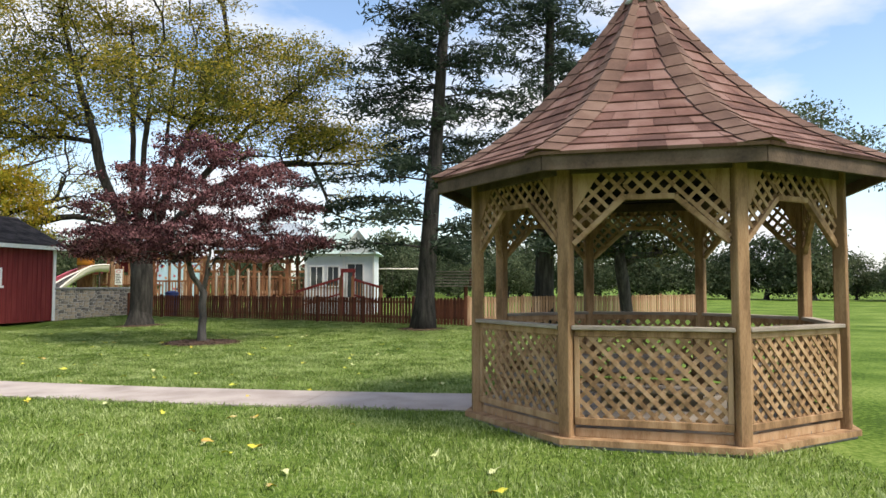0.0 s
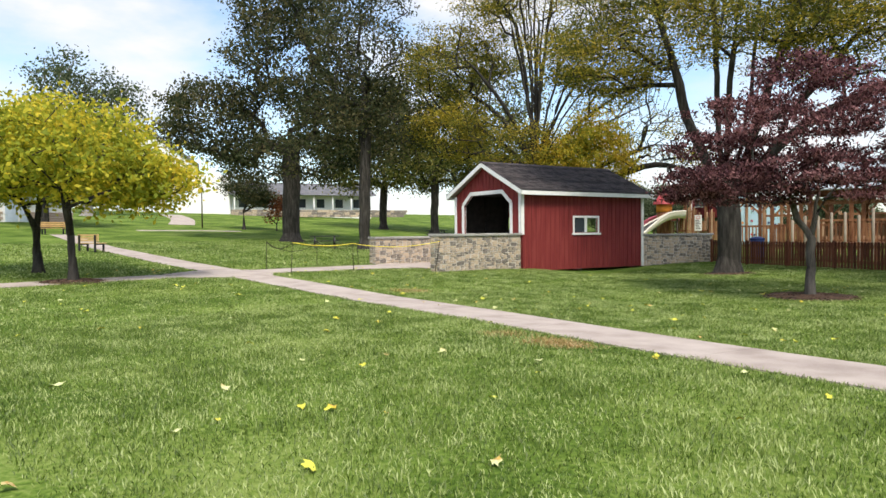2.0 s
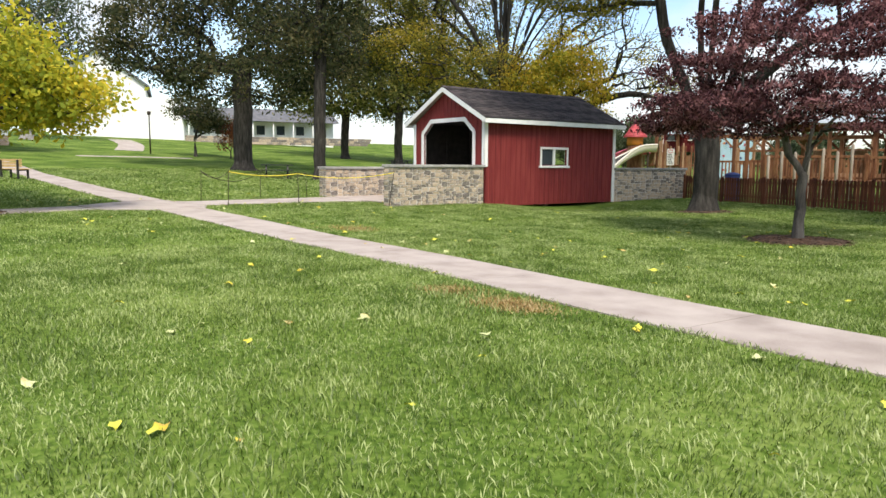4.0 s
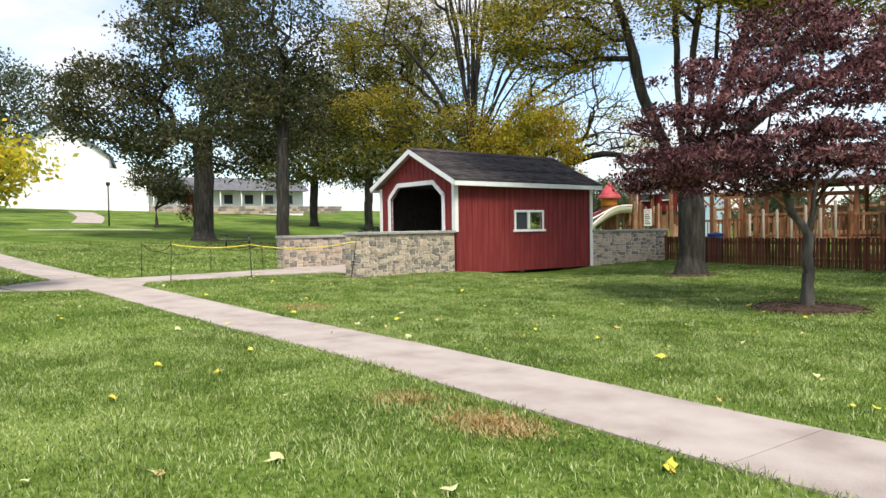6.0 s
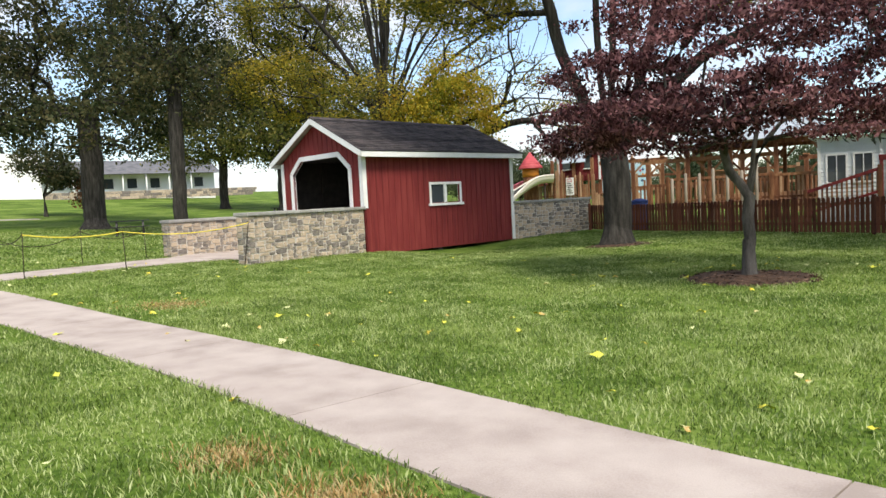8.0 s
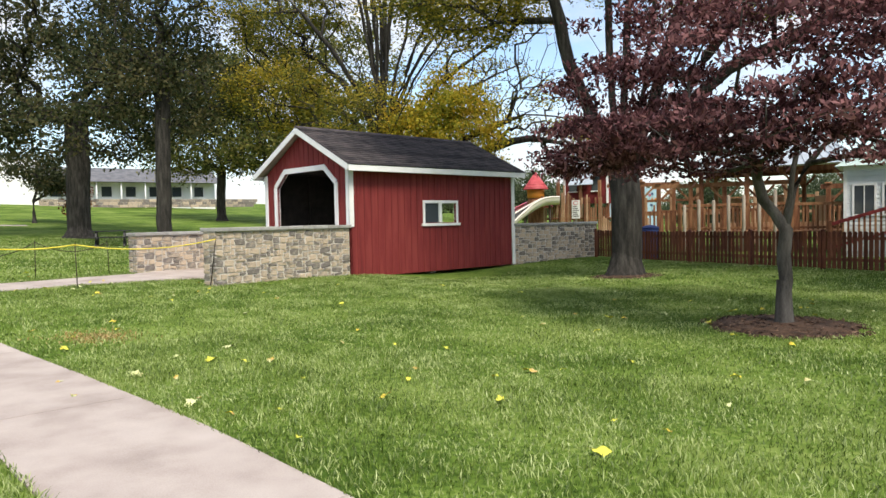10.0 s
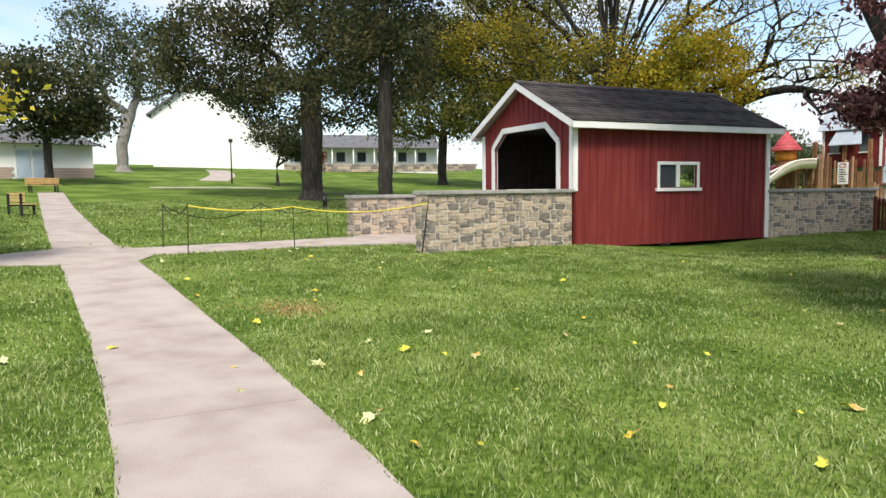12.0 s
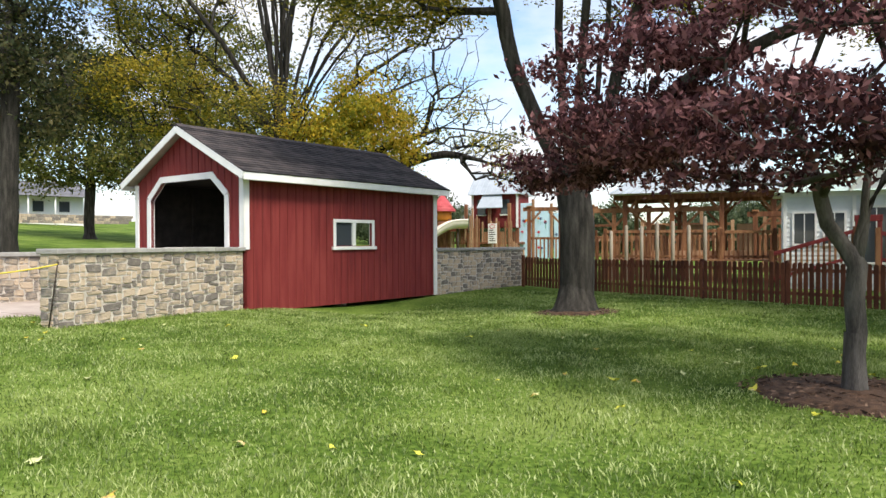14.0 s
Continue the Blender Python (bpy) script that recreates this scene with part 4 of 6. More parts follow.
stone_wall("wall_south", (-18.98, 20.0), plan(-0.02, 0.0), 0.48, 1.42, 3, ("front", "start"), "low mortared fieldstone wall with flat caps beside the shed entrance")
stone_wall("wall_west", plan(-0.02, 4.75), (-23.95, 20.95), 0.45, 1.32, 7, ("back", "end", "front"), "low mortared fieldstone wall with flat caps along the walk")
stone_wall("wall_north", plan(7.37, 0.0), (-15.55, 35.95), 0.48, 1.33, 11, ("front", "end"), "low mortared fieldstone wall between shed and fence")

# ---------------------------------------------------------------- fences
def picket_fence(name, a, b, height, mat, label, bay=2.42, pitch=0.142, rail_side=1):
    """Pickets on two rails between posts."""
    length = math.dist(a, b)
    rz = math.degrees(math.atan2(b[1] - a[1], b[0] - a[0]))
    fence = thing(name, pose(a[0], a[1], 0, 0, 0, rz), label, "fence")
    ground = lambda x: lie(a[0] + (b[0] - a[0]) * x / length, a[1] + (b[1] - a[1]) * x / length)
    picket = mesh("picket", [(x, y, z) for y in (-0.011, 0.011) for x, z in ((-0.052, 0), (0.052, 0), (0.052, 0.965), (0.025, 1), (-0.025, 1), (-0.052, 0.965))],
                  [(0, 1, 2, 3, 4, 5), (11, 10, 9, 8, 7, 6)] + [(i, i + 6, (i + 1) % 6 + 6, (i + 1) % 6) for i in range(6)], mat)
    r = random.Random(5)
    n = int(length / pitch)
    for i in range(n):
        x = (i + 0.5) * length / n
        h = (height - 0.06) * r.uniform(0.99, 1.012)
        put("picket", picket, fence, Matrix.Translation((x, -0.03 * rail_side, ground(x) + 0.05)) @ pose(0, 0, 0, 0, r.uniform(-0.6, 0.6), 0) @ Matrix.Diagonal((1, 1, h, 1)))
    k = max(1, round(length / bay))
    for i in range(k + 1):
        x = length * i / k
        box("post", (x - 0.05, -0.02, ground(x) - 0.2), (x + 0.05, 0.08, ground(x) + height + 0.04), mat, fence, 0.01)
        if i < k:
            x2 = length * (i + 1) / k
            for z in (0.28, 0.82):
                beam("rail", (x, 0.0, ground(x) + z * height), (x2, 0.0, ground(x2) + z * height), 0.036, 0.085, mat, fence)
    return fence


picket_fence("picket_fence", (-15.45, 35.55), (1.15, 26.75), 1.08, M_FENCE, "red-brown stained wooden picket fence round the playground")
picket_fence("picket_fence", (1.2, 26.75), (12.5, 33.5), 1.12, M_TAN, "light bare wooden picket fence", bay=2.6)

# ---------------------------------------------------------------- gazebo
GX, GY, G0 = 2.52, 8.53, -128.0
gz = thing("gazebo", pose(GX, GY, 0), "octagonal weathered wooden gazebo with lattice rails and shingled bell roof", "gazebo")


def gv_(k, r, z):
    a = radians(G0 + 45 * k)
    return Vector((r * math.cos(a), r * math.sin(a), z))


def ngon_slab(name, r, z0, z1, mat, label=""):
    v = [gv_(k, r, z0) for k in range(8)] + [gv_(k, r, z1) for k in range(8)]
    return put(name, mesh(name, v, [tuple(range(7, -1, -1)), tuple(range(8, 16))] + [(k, (k + 1) % 8, (k + 1) % 8 + 8, k + 8) for k in range(8)], mat), gz, None, label)


ngon_slab("base", 2.16, -0.12, 0.03, M_CAP, "grey concrete base")
ngon_slab("deck_frame", 2.2, 0.03, 0.085, M_PINE)
# floor boards
ap_r = 2.12 * math.cos(radians(22.5))
for i in range(27):
    y = -1.82 + i * 0.14
    half = 1.9 if abs(y) < 0.72 else 1.9 - (abs(y) - 0.72)
    put("floor_board", box_mesh("floor_board", (2 * half, 0.13, 0.03), M_GREYWOOD), gz, pose(0, 0, 0, 0, 0, G0 + 112.5) @ pose(0, y, 0.1))
RP, POST_TOP = 2.05, 2.72
for k in range(8):
    p = gv_(k, RP, 0)
    put("post", box_mesh("post", (0.125, 0.125, POST_TOP - 0.06), M_PINE, 0.012), gz, Matrix.Translation((p.x, p.y, 0.06 + (POST_TOP - 0.06) / 2)) @ pose(0, 0, 0, 0, 0, G0 + 45 * k))


def clip_strip(c, s, w, h, poly):
    """Part of the diagonal line through c with slope s that lies in the convex polygon."""
    d = np.array((1.0, s)) / math.hypot(1, s)
    lo, hi = -9.0, 9.0
    n = len(poly)
    for i in range(n):
        p, q = np.array(poly[i]), np.array(poly[(i + 1) % n])
        e = q - p
        nrm = np.array((-e[1], e[0]))
        den, num = nrm @ d, nrm @ (p - c)
        if abs(den) < 1e-9:
            if num > 0:
                return None
        elif den > 0:
            lo = max(lo, num / den)
        else:
            hi = min(hi, num / den)
    return (c + d * lo, c + d * hi) if hi - lo > 0.05 else None


def lattice(m, poly, pitch, mat, wide=0.034):
    """Two layers of crossing strips clipped to a convex outline (x, z), as parts of the gazebo."""
    xs = [p[0] for p in poly]
    zs = [p[1] for p in poly]
    reach = (max(xs) - min(xs)) + (max(zs) - min(zs))
    for layer, s in ((0, 1.0), (1, -1.0)):
        k = -reach
        while k < reach:
            c = np.array((min(xs) + k, min(zs) if s > 0 else max(zs)))
            seg = clip_strip(c, s, 0, 0, poly)
            if seg is not None:
                (x0, z0), (x1, z1) = seg
                ln = math.hypot(x1 - x0, z1 - z0)
                me = box_mesh("lattice_strip", (ln, 0.011, wide), mat)
                put("lattice_strip", me, gz, m @ Matrix.Translation(((x0 + x1) / 2, 0.0055 - 0.0115 * layer, (z0 + z1) / 2)) @ pose(0, 0, 0, 0, -45 * s, 0))
            k += pitch


SIDE = (gv_(0, RP, 0) - gv_(1, RP, 0)).length
for k in range(8):
    a, b = gv_(k, RP, 0), gv_((k + 1) % 8, RP, 0)
    d = (b - a).normalized()
    m = Matrix((d, Vector((0, 0, 1)).cross(d), Vector((0, 0, 1)))).transposed().to_4x4()
    m.translation = a
    x0, x1 = 0.075, SIDE - 0.075
    door = k == 6
    if not door:
        for nm, lo, hi in (("hand_rail", (x0 - 0.02, -0.07, 1.10), (x1 + 0.02, 0.06, 1.14)), ("top_rail", (x0, -0.02, 1.035), (x1, 0.02, 1.10)), ("bottom_rail", (x0, -0.03, 0.20), (x1, 0.02, 0.27)),
                           ("stile", (x0, -0.025, 0.27), (x0 + 0.05, 0.025, 1.035)), ("stile", (x1 - 0.05, -0.025, 0.27), (x1, 0.025, 1.035)), ("kick_board", (x0, 0.0, 0.085), (x1, 0.03, 0.17))):
            ob = box(nm, lo, hi, M_PINE if nm != "hand_rail" else M_GREYWOOD, gz)
            ob.matrix_basis = m @ ob.matrix_basis
        lattice(m, [(x0 + 0.04, 0.265), (x1 - 0.04, 0.265), (x1 - 0.04, 1.04), (x0 + 0.04, 1.04)], 0.138, M_PINE, 0.04)
        # bench along the inside
        ob = box("bench_seat", (0.22, 0.10, 0.50), (SIDE - 0.22, 0.42, 0.54), M_GREYWOOD, gz)
        ob.matrix_basis = m @ ob.matrix_basis
        ob = box("bench_front", (0.3, 0.38, 0.3), (SIDE - 0.3, 0.41, 0.50), M_GREYWOOD, gz)
        ob.matrix_basis = m @ ob.matrix_basis
    # brackets under the eave: lattice in a chamfered arch
    zt, drop, flat_h, cut = 2.60, 0.68, 0.24, 0.48
    for poly in ([(x0, zt - drop), (x0 + cut, zt - flat_h), (x0 + cut, zt), (x0, zt)], [(x1, zt - drop), (x1, zt), (x1 - cut, zt), (x1 - cut, zt - flat_h)], [(x0 + cut, zt - flat_h), (x1 - cut, zt - flat_h), (x1 - cut, zt), (x0 + cut, zt)]):
        lattice(m, poly, 0.145, M_PINE, 0.036)
    for p, q in (((x0, zt - drop), (x0 + cut, zt - flat_h)), ((x0 + cut, zt - flat_h), (x1 - cut, zt - flat_h)), ((x1 - cut, zt - flat_h), (x1, zt - drop))):
        ob = beam("arch_trim", (p[0], 0, p[1]), (q[0], 0, q[1]), 0.055, 0.05, M_PINE, gz)
        ob.matrix_basis = m @ ob.matrix_basis
    for xx, sgn in ((x0, 1), (x1, -1)):
        v = [(xx, y, z) for y in (-0.02, 0.02) for z in (zt - 0.36, zt + 0.05)]
        tri = [(xx, zt - 0.40), (xx + sgn * 0.28, zt + 0.05), (xx, zt + 0.05)]
        v = [(a_, y, z_) for y in (-0.024, 0.024) for a_, z_ in tri]
        ob = put("corner_bracket", mesh("corner_bracket", v, [(0, 1, 2), (5, 4, 3), (0, 3, 4, 1), (1, 4, 5, 2), (2, 5, 3, 0)], M_PINE), gz, m)
    # header in the darker board colour, standing in for eave shade
    ob = box("header", (-0.02, -0.04, 2.60), (SIDE + 0.02, 0.04, 2.72), M_FASCIA, gz)
    ob.matrix_basis = m @ ob.matrix_basis
# eave fascia, soffit, roof
RE = 2.50
PROFILE = [(2.56, 2.73), (2.15, 2.94), (1.75, 3.20), (1.36, 3.52), (1.02, 3.87), (0.70, 4.25), (0.42, 4.62), (0.2, 4.93), (0.16, 5.0)]
for k in range(8):
    beam("fascia", gv_(k, RE, 2.655), gv_((k + 1) % 8, RE, 2.655), 0.035, 0.15, M_FASCIA, gz, "dark brown fascia board")
    # soffit boards near-black: shade under the eave painted in
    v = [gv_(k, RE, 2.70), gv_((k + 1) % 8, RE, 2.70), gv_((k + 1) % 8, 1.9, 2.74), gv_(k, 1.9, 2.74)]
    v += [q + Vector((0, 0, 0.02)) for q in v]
    put("soffit", mesh("soffit", v, [(3, 2, 1, 0), (4, 5, 6, 7), (0, 1, 5, 4), (2, 3, 7, 6)], M_SHADE), gz, None, "roof boards coloured near-black for shade")
# roof underside, with its shade painted in as near-black
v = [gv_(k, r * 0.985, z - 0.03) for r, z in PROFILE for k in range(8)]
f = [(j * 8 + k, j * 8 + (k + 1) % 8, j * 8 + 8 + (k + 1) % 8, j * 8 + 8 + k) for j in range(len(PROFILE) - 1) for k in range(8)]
put("roof_deck", mesh("roof_deck", v, f, M_SHADE), gz)
pr_r, pr_z = [p[0] for p in PROFILE], [p[1] for p in PROFILE]
pr_s = [0.0]
for i in range(1, len(PROFILE)):
    pr_s.append(pr_s[-1] + math.dist(PROFILE[i], PROFILE[i - 1]))
COURSES = 16


def roof_at(s):
    return float(np.interp(s, pr_s, pr_r)), float(np.interp(s, pr_s, pr_z))


for j in range(COURSES):
    s0, s1 = pr_s[-1] * j / COURSES, pr_s[-1] * (j + 1) / COURSES + 0.02
    (r0, z0), (r1, z1) = roof_at(s0), roof_at(min(s1, pr_s[-1]))
    for k in range(8):
        rr = random.Random(j * 8 + k)
        a0, b0, a1, b1 = gv_(k, r0, z0), gv_((k + 1) % 8, r0, z0), gv_(k, r1, z1), gv_((k + 1) % 8, r1, z1)
        width = (b0 - a0).length
        cuts = [0.0]
        t = rr.uniform(0.1, 0.3) / width
        while t < 1 - 0.08 / width:
            cuts.append(t)
            t += rr.uniform(0.22, 0.36) / width
        cuts.append(1.0)
        nrm = (b0 - a0).cross(a1 - a0).normalized()
        for t0, t1 in zip(cuts, cuts[1:]):
            e = 0.002 / width
            th = nrm * (0.016 + rr.uniform(0, 0.008))
            lo, hi = a0.lerp(b0, t0 + e), a0.lerp(b0, t1 - e)
            lo1, hi1 = a1.lerp(b1, t0 + e), a1.lerp(b1, t1 - e)
            vv = [lo - nrm * 0.012, hi - nrm * 0.012, hi + th, lo + th, lo1 + nrm * 0.003, hi1 + nrm * 0.003]
            put("shingle", mesh("shingle", vv, [(0, 1, 2, 3), (3, 2, 5, 4), (0, 3, 4), (1, 5, 2)], M_BROWNSH), gz)
        # hip cap
        dl = (gv_((k + 1) % 8, 1, 0) - gv_(k, 1, 0)).normalized()
        dr = (gv_((k - 1) % 8, 1, 0) - gv_(k, 1, 0)).normalized()
        w = min(0.2, width * 0.24)
        out = Vector((math.cos(radians(G0 + 45 * k)), math.sin(radians(G0 + 45 * k)), 0.9)).normalized()
        vv = [a0 + dl * w + out * 0.034, a0 + out * 0.066, a0 + dr * w + out * 0.034, a1 + dl * w + out * 0.02, a1 + out * 0.055, a1 + dr * w + out * 0.02]
        vv += [a0 + dl * w - out * 0.01, a0 + dr * w - out * 0.01]
        put("hip_shingle", mesh("hip_shingle", vv, [(0, 3, 4, 1), (1, 4, 5, 2), (6, 0, 1, 2, 7)], M_HIP), gz)
tube("finial", [(0, 0, 4.93), (0, 0, 5.02), (0, 0, 5.12), (0, 0, 5.3), (0, 0, 5.45)], [0.26, 0.2, 0.1, 0.06, 0.01], M_METAL, gz, 8, "grey metal roof cap")

# ---------------------------------------------------------------- playground behind the fence
def deck_fence(name, a, b, z0, h, mat, label, rise_b=0.0, rail_mat=None, pitch=0.16):
    """A railing of upright slats between two rails, from a to b; the far end may stand higher."""
    root = thing(name, pose(a[0], a[1], 0), label, "railing")
    dx, dy = b[0] - a[0], b[1] - a[1]
    ln = math.hypot(dx, dy)
    rz = math.degrees(math.atan2(dy, dx))
    slat = box_mesh("slat", (0.07, 0.03, h), mat, 0.004)
    n = max(2, int(ln / pitch))
    for i in range(n):
        t = (i + 0.5) / n
        put("slat", slat, root, Matrix.Translation((dx * t, dy * t, z0 + rise_b * t + h / 2)) @ pose(0, 0, 0, 0, 0, rz))
    for z in (0.1, h - 0.04):
        beam("rail", (0, 0, z0 + z), (dx, dy, z0 + rise_b + z), 0.10, 0.09 if z < 0.5 else 0.12, rail_mat or mat, root)
    for t in (0, 1):
        box("post", (dx * t - 0.07, dy * t - 0.07, 0), (dx * t + 0.07, dy * t + 0.07, z0 + rise_b * t + h + 0.1), mat, root, 0.01)
    return root


# raised walkways with their railings
deck_fence("deck_railing", (-13.6, 41.0), (-9.2, 41.5), 0.9, 1.15, M_DECK, "brown slatted railing of the raised play deck")
deck_fence("deck_railing", (-9.1, 41.2), (-7.2, 41.3), 0.9, 1.1, M_DECK, "brown slatted railing of the raised play deck")
deck_fence("ramp_railing", (-7.4, 36.9), (-5.0, 37.0), 0.25, 0.95, M_DECK, "ramp railing with a dark red handrail", 0.75, M_RED)
deck_fence("ramp_railing", (-4.4, 37.0), (-2.9, 36.9), 0.95, 0.95, M_DECK, "ramp railing with a dark red handrail", -0.45, M_RED)
deck = thing("play_deck", pose(-9.5, 41.6, 0), "raised brown wooden play deck on posts", "deck")
for i in range(24):
    put("plank", box_mesh("plank", (8.6, 0.16, 0.05), M_DECK, 0.005), deck, pose(0, -0.5 + i * 0.17, 0.85))
for x in (-4, -2, 0, 2, 4):
    for y in (-0.4, 3.2):
        box("post", (x - 0.07, y - 0.07, -0.1), (x + 0.07, y + 0.07, 0.83), M_DECK, deck)
# pale poles along the deck
pole = mesh("pole", *(lambda v, f: (tube_data([np.array((0, 0, 0.0)), np.array((0, 0, 0.97)), np.array((0, 0, 1.0))], [0.07, 0.07, 0.04], 8, v, f), (v, f))[1])([], []), M_GREYWOOD, True)
for i in range(7):
    x = -13.3 + i * 0.6
    p = thing("pole", pose(x, 40.7 + 0.05 * i, 0), "round pale grey wooden pole before the play deck", "pole", "row of pale poles")
    put("shaft", pole, p, Matrix.Diagonal((1, 1, 2.05 + 0.1 * ((i * 3) % 5) * (0.6 if i % 2 else 1) + 0.04 * i, 1)))
# open pavilion with a metal roof
pav = thing("pavilion", pose(-10.2, 45.0, 0), "open timber play pavilion with a pale metal roof", "pavilion")
for x in (-3.0, -1.0, 1.0, 3.0):
    for y in (-1.6, 1.6):
        box("post", (x - 0.09, y - 0.09, -0.1), (x + 0.09, y + 0.09, 3.5), M_DECK, pav, 0.01)
        for sx in (-1, 1):
            beam("brace", (x, y, 2.8), (x + sx * 0.5, y, 3.4), 0.08, 0.1, M_DECK, pav)
for y in (-1.6, 1.6):
    beam("header", (-3.5, y, 3.55), (3.5, y, 3.55), 0.12, 0.22, M_DECK, pav)
v = [(-3.7, -2.1, 3.7), (3.7, -2.1, 3.7), (3.7, 2.1, 3.7), (-3.7, 2.1, 3.7), (-1.4, 0, 5.5), (1.4, 0, 5.5)]
put("roof", mesh("roof", v, [(0, 1, 5, 4), (2, 3, 4, 5), (1, 2, 5), (3, 0, 4), (3, 2, 1, 0)], M_TIN), pav, None, "pale metal hip roof")
for i in range(18):
    t = (i + 0.5) / 18
    xa = -3.7 + 7.4 * t
    beam("seam", (xa, -2.1, 3.72), (-1.4 + 2.8 * t, -0.03, 5.5), 0.03, 0.04, M_TIN, pav)
box("inner_bench", (-2.8, -1.4, 0.8), (2.8, -1.1, 1.2), M_TAN, pav, 0.01, "pale wooden bench")
for x in (-2.4, -0.6, 1.5):
    box("play_panel", (x, 1.3, 0.9), (x + 0.8, 1.36, 2.4), M_TAN, pav, 0.02, "light wooden play panel")

# open timber frame behind the pavilion
tf = thing("climbing_frame", pose(-12, 50.5, 0), "light wooden climbing frame of posts and rails", "climbing frame")
for i in range(9):
    x = -6 + i * 1.5
    box("post", (x - 0.08, -0.08, -0.1), (x + 0.08, 0.08, 2.7 + 0.35 * (i % 3)), M_TAN, tf, 0.01)
    for z in (0.9, 1.7, 2.5):
        if i < 8 and (i + int(z)) % 4:
            beam("rail", (x, 0, z), (x + 1.5, 0, z), 0.06, 0.14, M_TAN if z < 2 else M_DECK, tf)
for i in range(30):
    box("slat", (-5.9 + i * 0.38, -0.16, 0.3), (-5.78 + i * 0.38, -0.12, 1.5 + 0.25 * ((i * 7) % 4)), M_DECK if i % 3 else M_TAN, tf, 0.006)
# arcades of braced timber behind the deck railings
def arcade(x, y, bays, step, height, rz, label):
    """A row of posts under one header, with knee braces and a low slatted rail."""
    root = thing("timber_arcade", pose(x, y, 0, 0, 0, rz), label, "arcade", "timber arcades")
    for i in range(bays + 1):
        px_ = i * step
        box("post", (px_ - 0.09, -0.09, -0.1), (px_ + 0.09, 0.09, height), M_DECK, root, 0.01)
        box("post_cap", (px_ - 0.13, -0.13, height + 0.2), (px_ + 0.13, 0.13, height + 0.28), M_DECK, root, 0.02)
        for sx in (-1, 1):
            if 0 <= i + sx <= bays:
                beam("brace", (px_, 0, height - 0.65), (px_ + sx * 0.6, 0, height - 0.02), 0.08, 0.1, M_DECK, root)
        if i < bays:
            for q in range(int(step / 0.2)):
                box("slat", (px_ + 0.14 + q * 0.2, -0.03, 0.8), (px_ + 0.22 + q * 0.2, 0.01, 1.85), M_DECK, root, 0.004)
            beam("rail", (px_, 0.03, 1.8), (px_ + step, 0.03, 1.8), 0.05, 0.12, M_DECK, root)
    beam("header", (-0.3, 0, height + 0.1), (bays * step + 0.3, 0, height + 0.1), 0.12, 0.2, M_DECK, root)


arcade(-15.2, 43.4, 4, 1.5, 2.9, 4, "orange-brown braced timber arcade of the playground")
arcade(-7.9, 43.0, 2, 1.4, 2.6, -6, "orange-brown braced timber arcade of the playground")
arcade(-18.6, 46.5, 2, 1.6, 3.2, 10, "orange-brown braced timber arcade of the playground")
# small clapboard playhouse with a green metal roof
ch = thing("clapboard_playhouse", pose(-5.1, 37.7, 0), "pale grey clapboard playhouse with a green metal roof", "playhouse")
box("wall", (-1.9, 0.0, 0.0), (1.75, 3.0, 3.15), M_CLAP, ch, 0.0)
for i in range(19):
    z = 0.2 + i * 0.155
    for nm, lo, hi in (("clapboard", (-1.92, -0.03, z), (1.77, 0.002, z + 0.145)),):
        ob = put(nm, mesh(nm, [(lo[0], 0.0, z), (hi[0], 0.0, z), (hi[0], -0.035, z), (lo[0], -0.035, z), (lo[0], -0.004, z + 0.15), (hi[0], -0.004, z + 0.15)], [(0, 1, 2, 3), (3, 2, 5, 4)], M_CLAP), ch)
for x0, x1, z0, z1 in ((-1.6, -1.0, 1.5, 2.5), (-0.7, -0.15, 1.5, 2.5), (0.35, 1.15, 0.9, 2.65)):
    win = box("window", (x0, -0.05, z0), (x1, -0.037, z1), M_GLASS, ch, 0.0, "dark window")
    for lo, hi in (((x0 - 0.07, -0.075, z0 - 0.07), (x0, -0.03, z1 + 0.07)), ((x1, -0.075, z0 - 0.07), (x1 + 0.07, -0.03, z1 + 0.07)), ((x0, -0.075, z1), (x1, -0.03, z1 + 0.07)), ((x0, -0.075, z0 - 0.07), (x1, -0.03, z0))):
        under(box("window_trim", lo, hi, M_WHITE, ch), win)
    under(beam("mullion", ((x0 + x1) / 2, -0.06, z0), ((x0 + x1) / 2, -0.06, z1), 0.03, 0.03, M_WHITE, ch), win)
for x in (-1.93, 0.08, 1.66):
    box("corner_board", (x, -0.07, 0), (x + 0.11, -0.036, 3.15), M_WHITE, ch)
box("frieze", (-1.95, -0.09, 3.05), (1.8, -0.04, 3.25), M_WHITE, ch)
v = [(-2.2, -0.35, 3.2), (2.05, -0.35, 3.2), (2.05, 3.3, 3.2), (-2.2, 3.3, 3.2), (0.1, 1.2, 4.7), (0.1, 1.8, 4.7)]
put("roof", mesh("roof", v, [(0, 1, 4), (1, 2, 5, 4), (2, 3, 5), (3, 0, 4, 5), (3, 2, 1, 0)], M_GREENTIN), ch, None, "pale green standing seam roof")
v = [(0.1, -0.3, 3.25), (1.75, -0.3, 3.25), (0.92, -0.3, 4.35), (0.1, 1.2, 3.25), (1.75, 1.2, 3.25), (0.92, 1.2, 4.35)]
put("gable", mesh("gable", v, [(0, 1, 2), (5, 4, 3), (0, 2, 5, 3), (1, 4, 5, 2)], M_CLAP), ch)
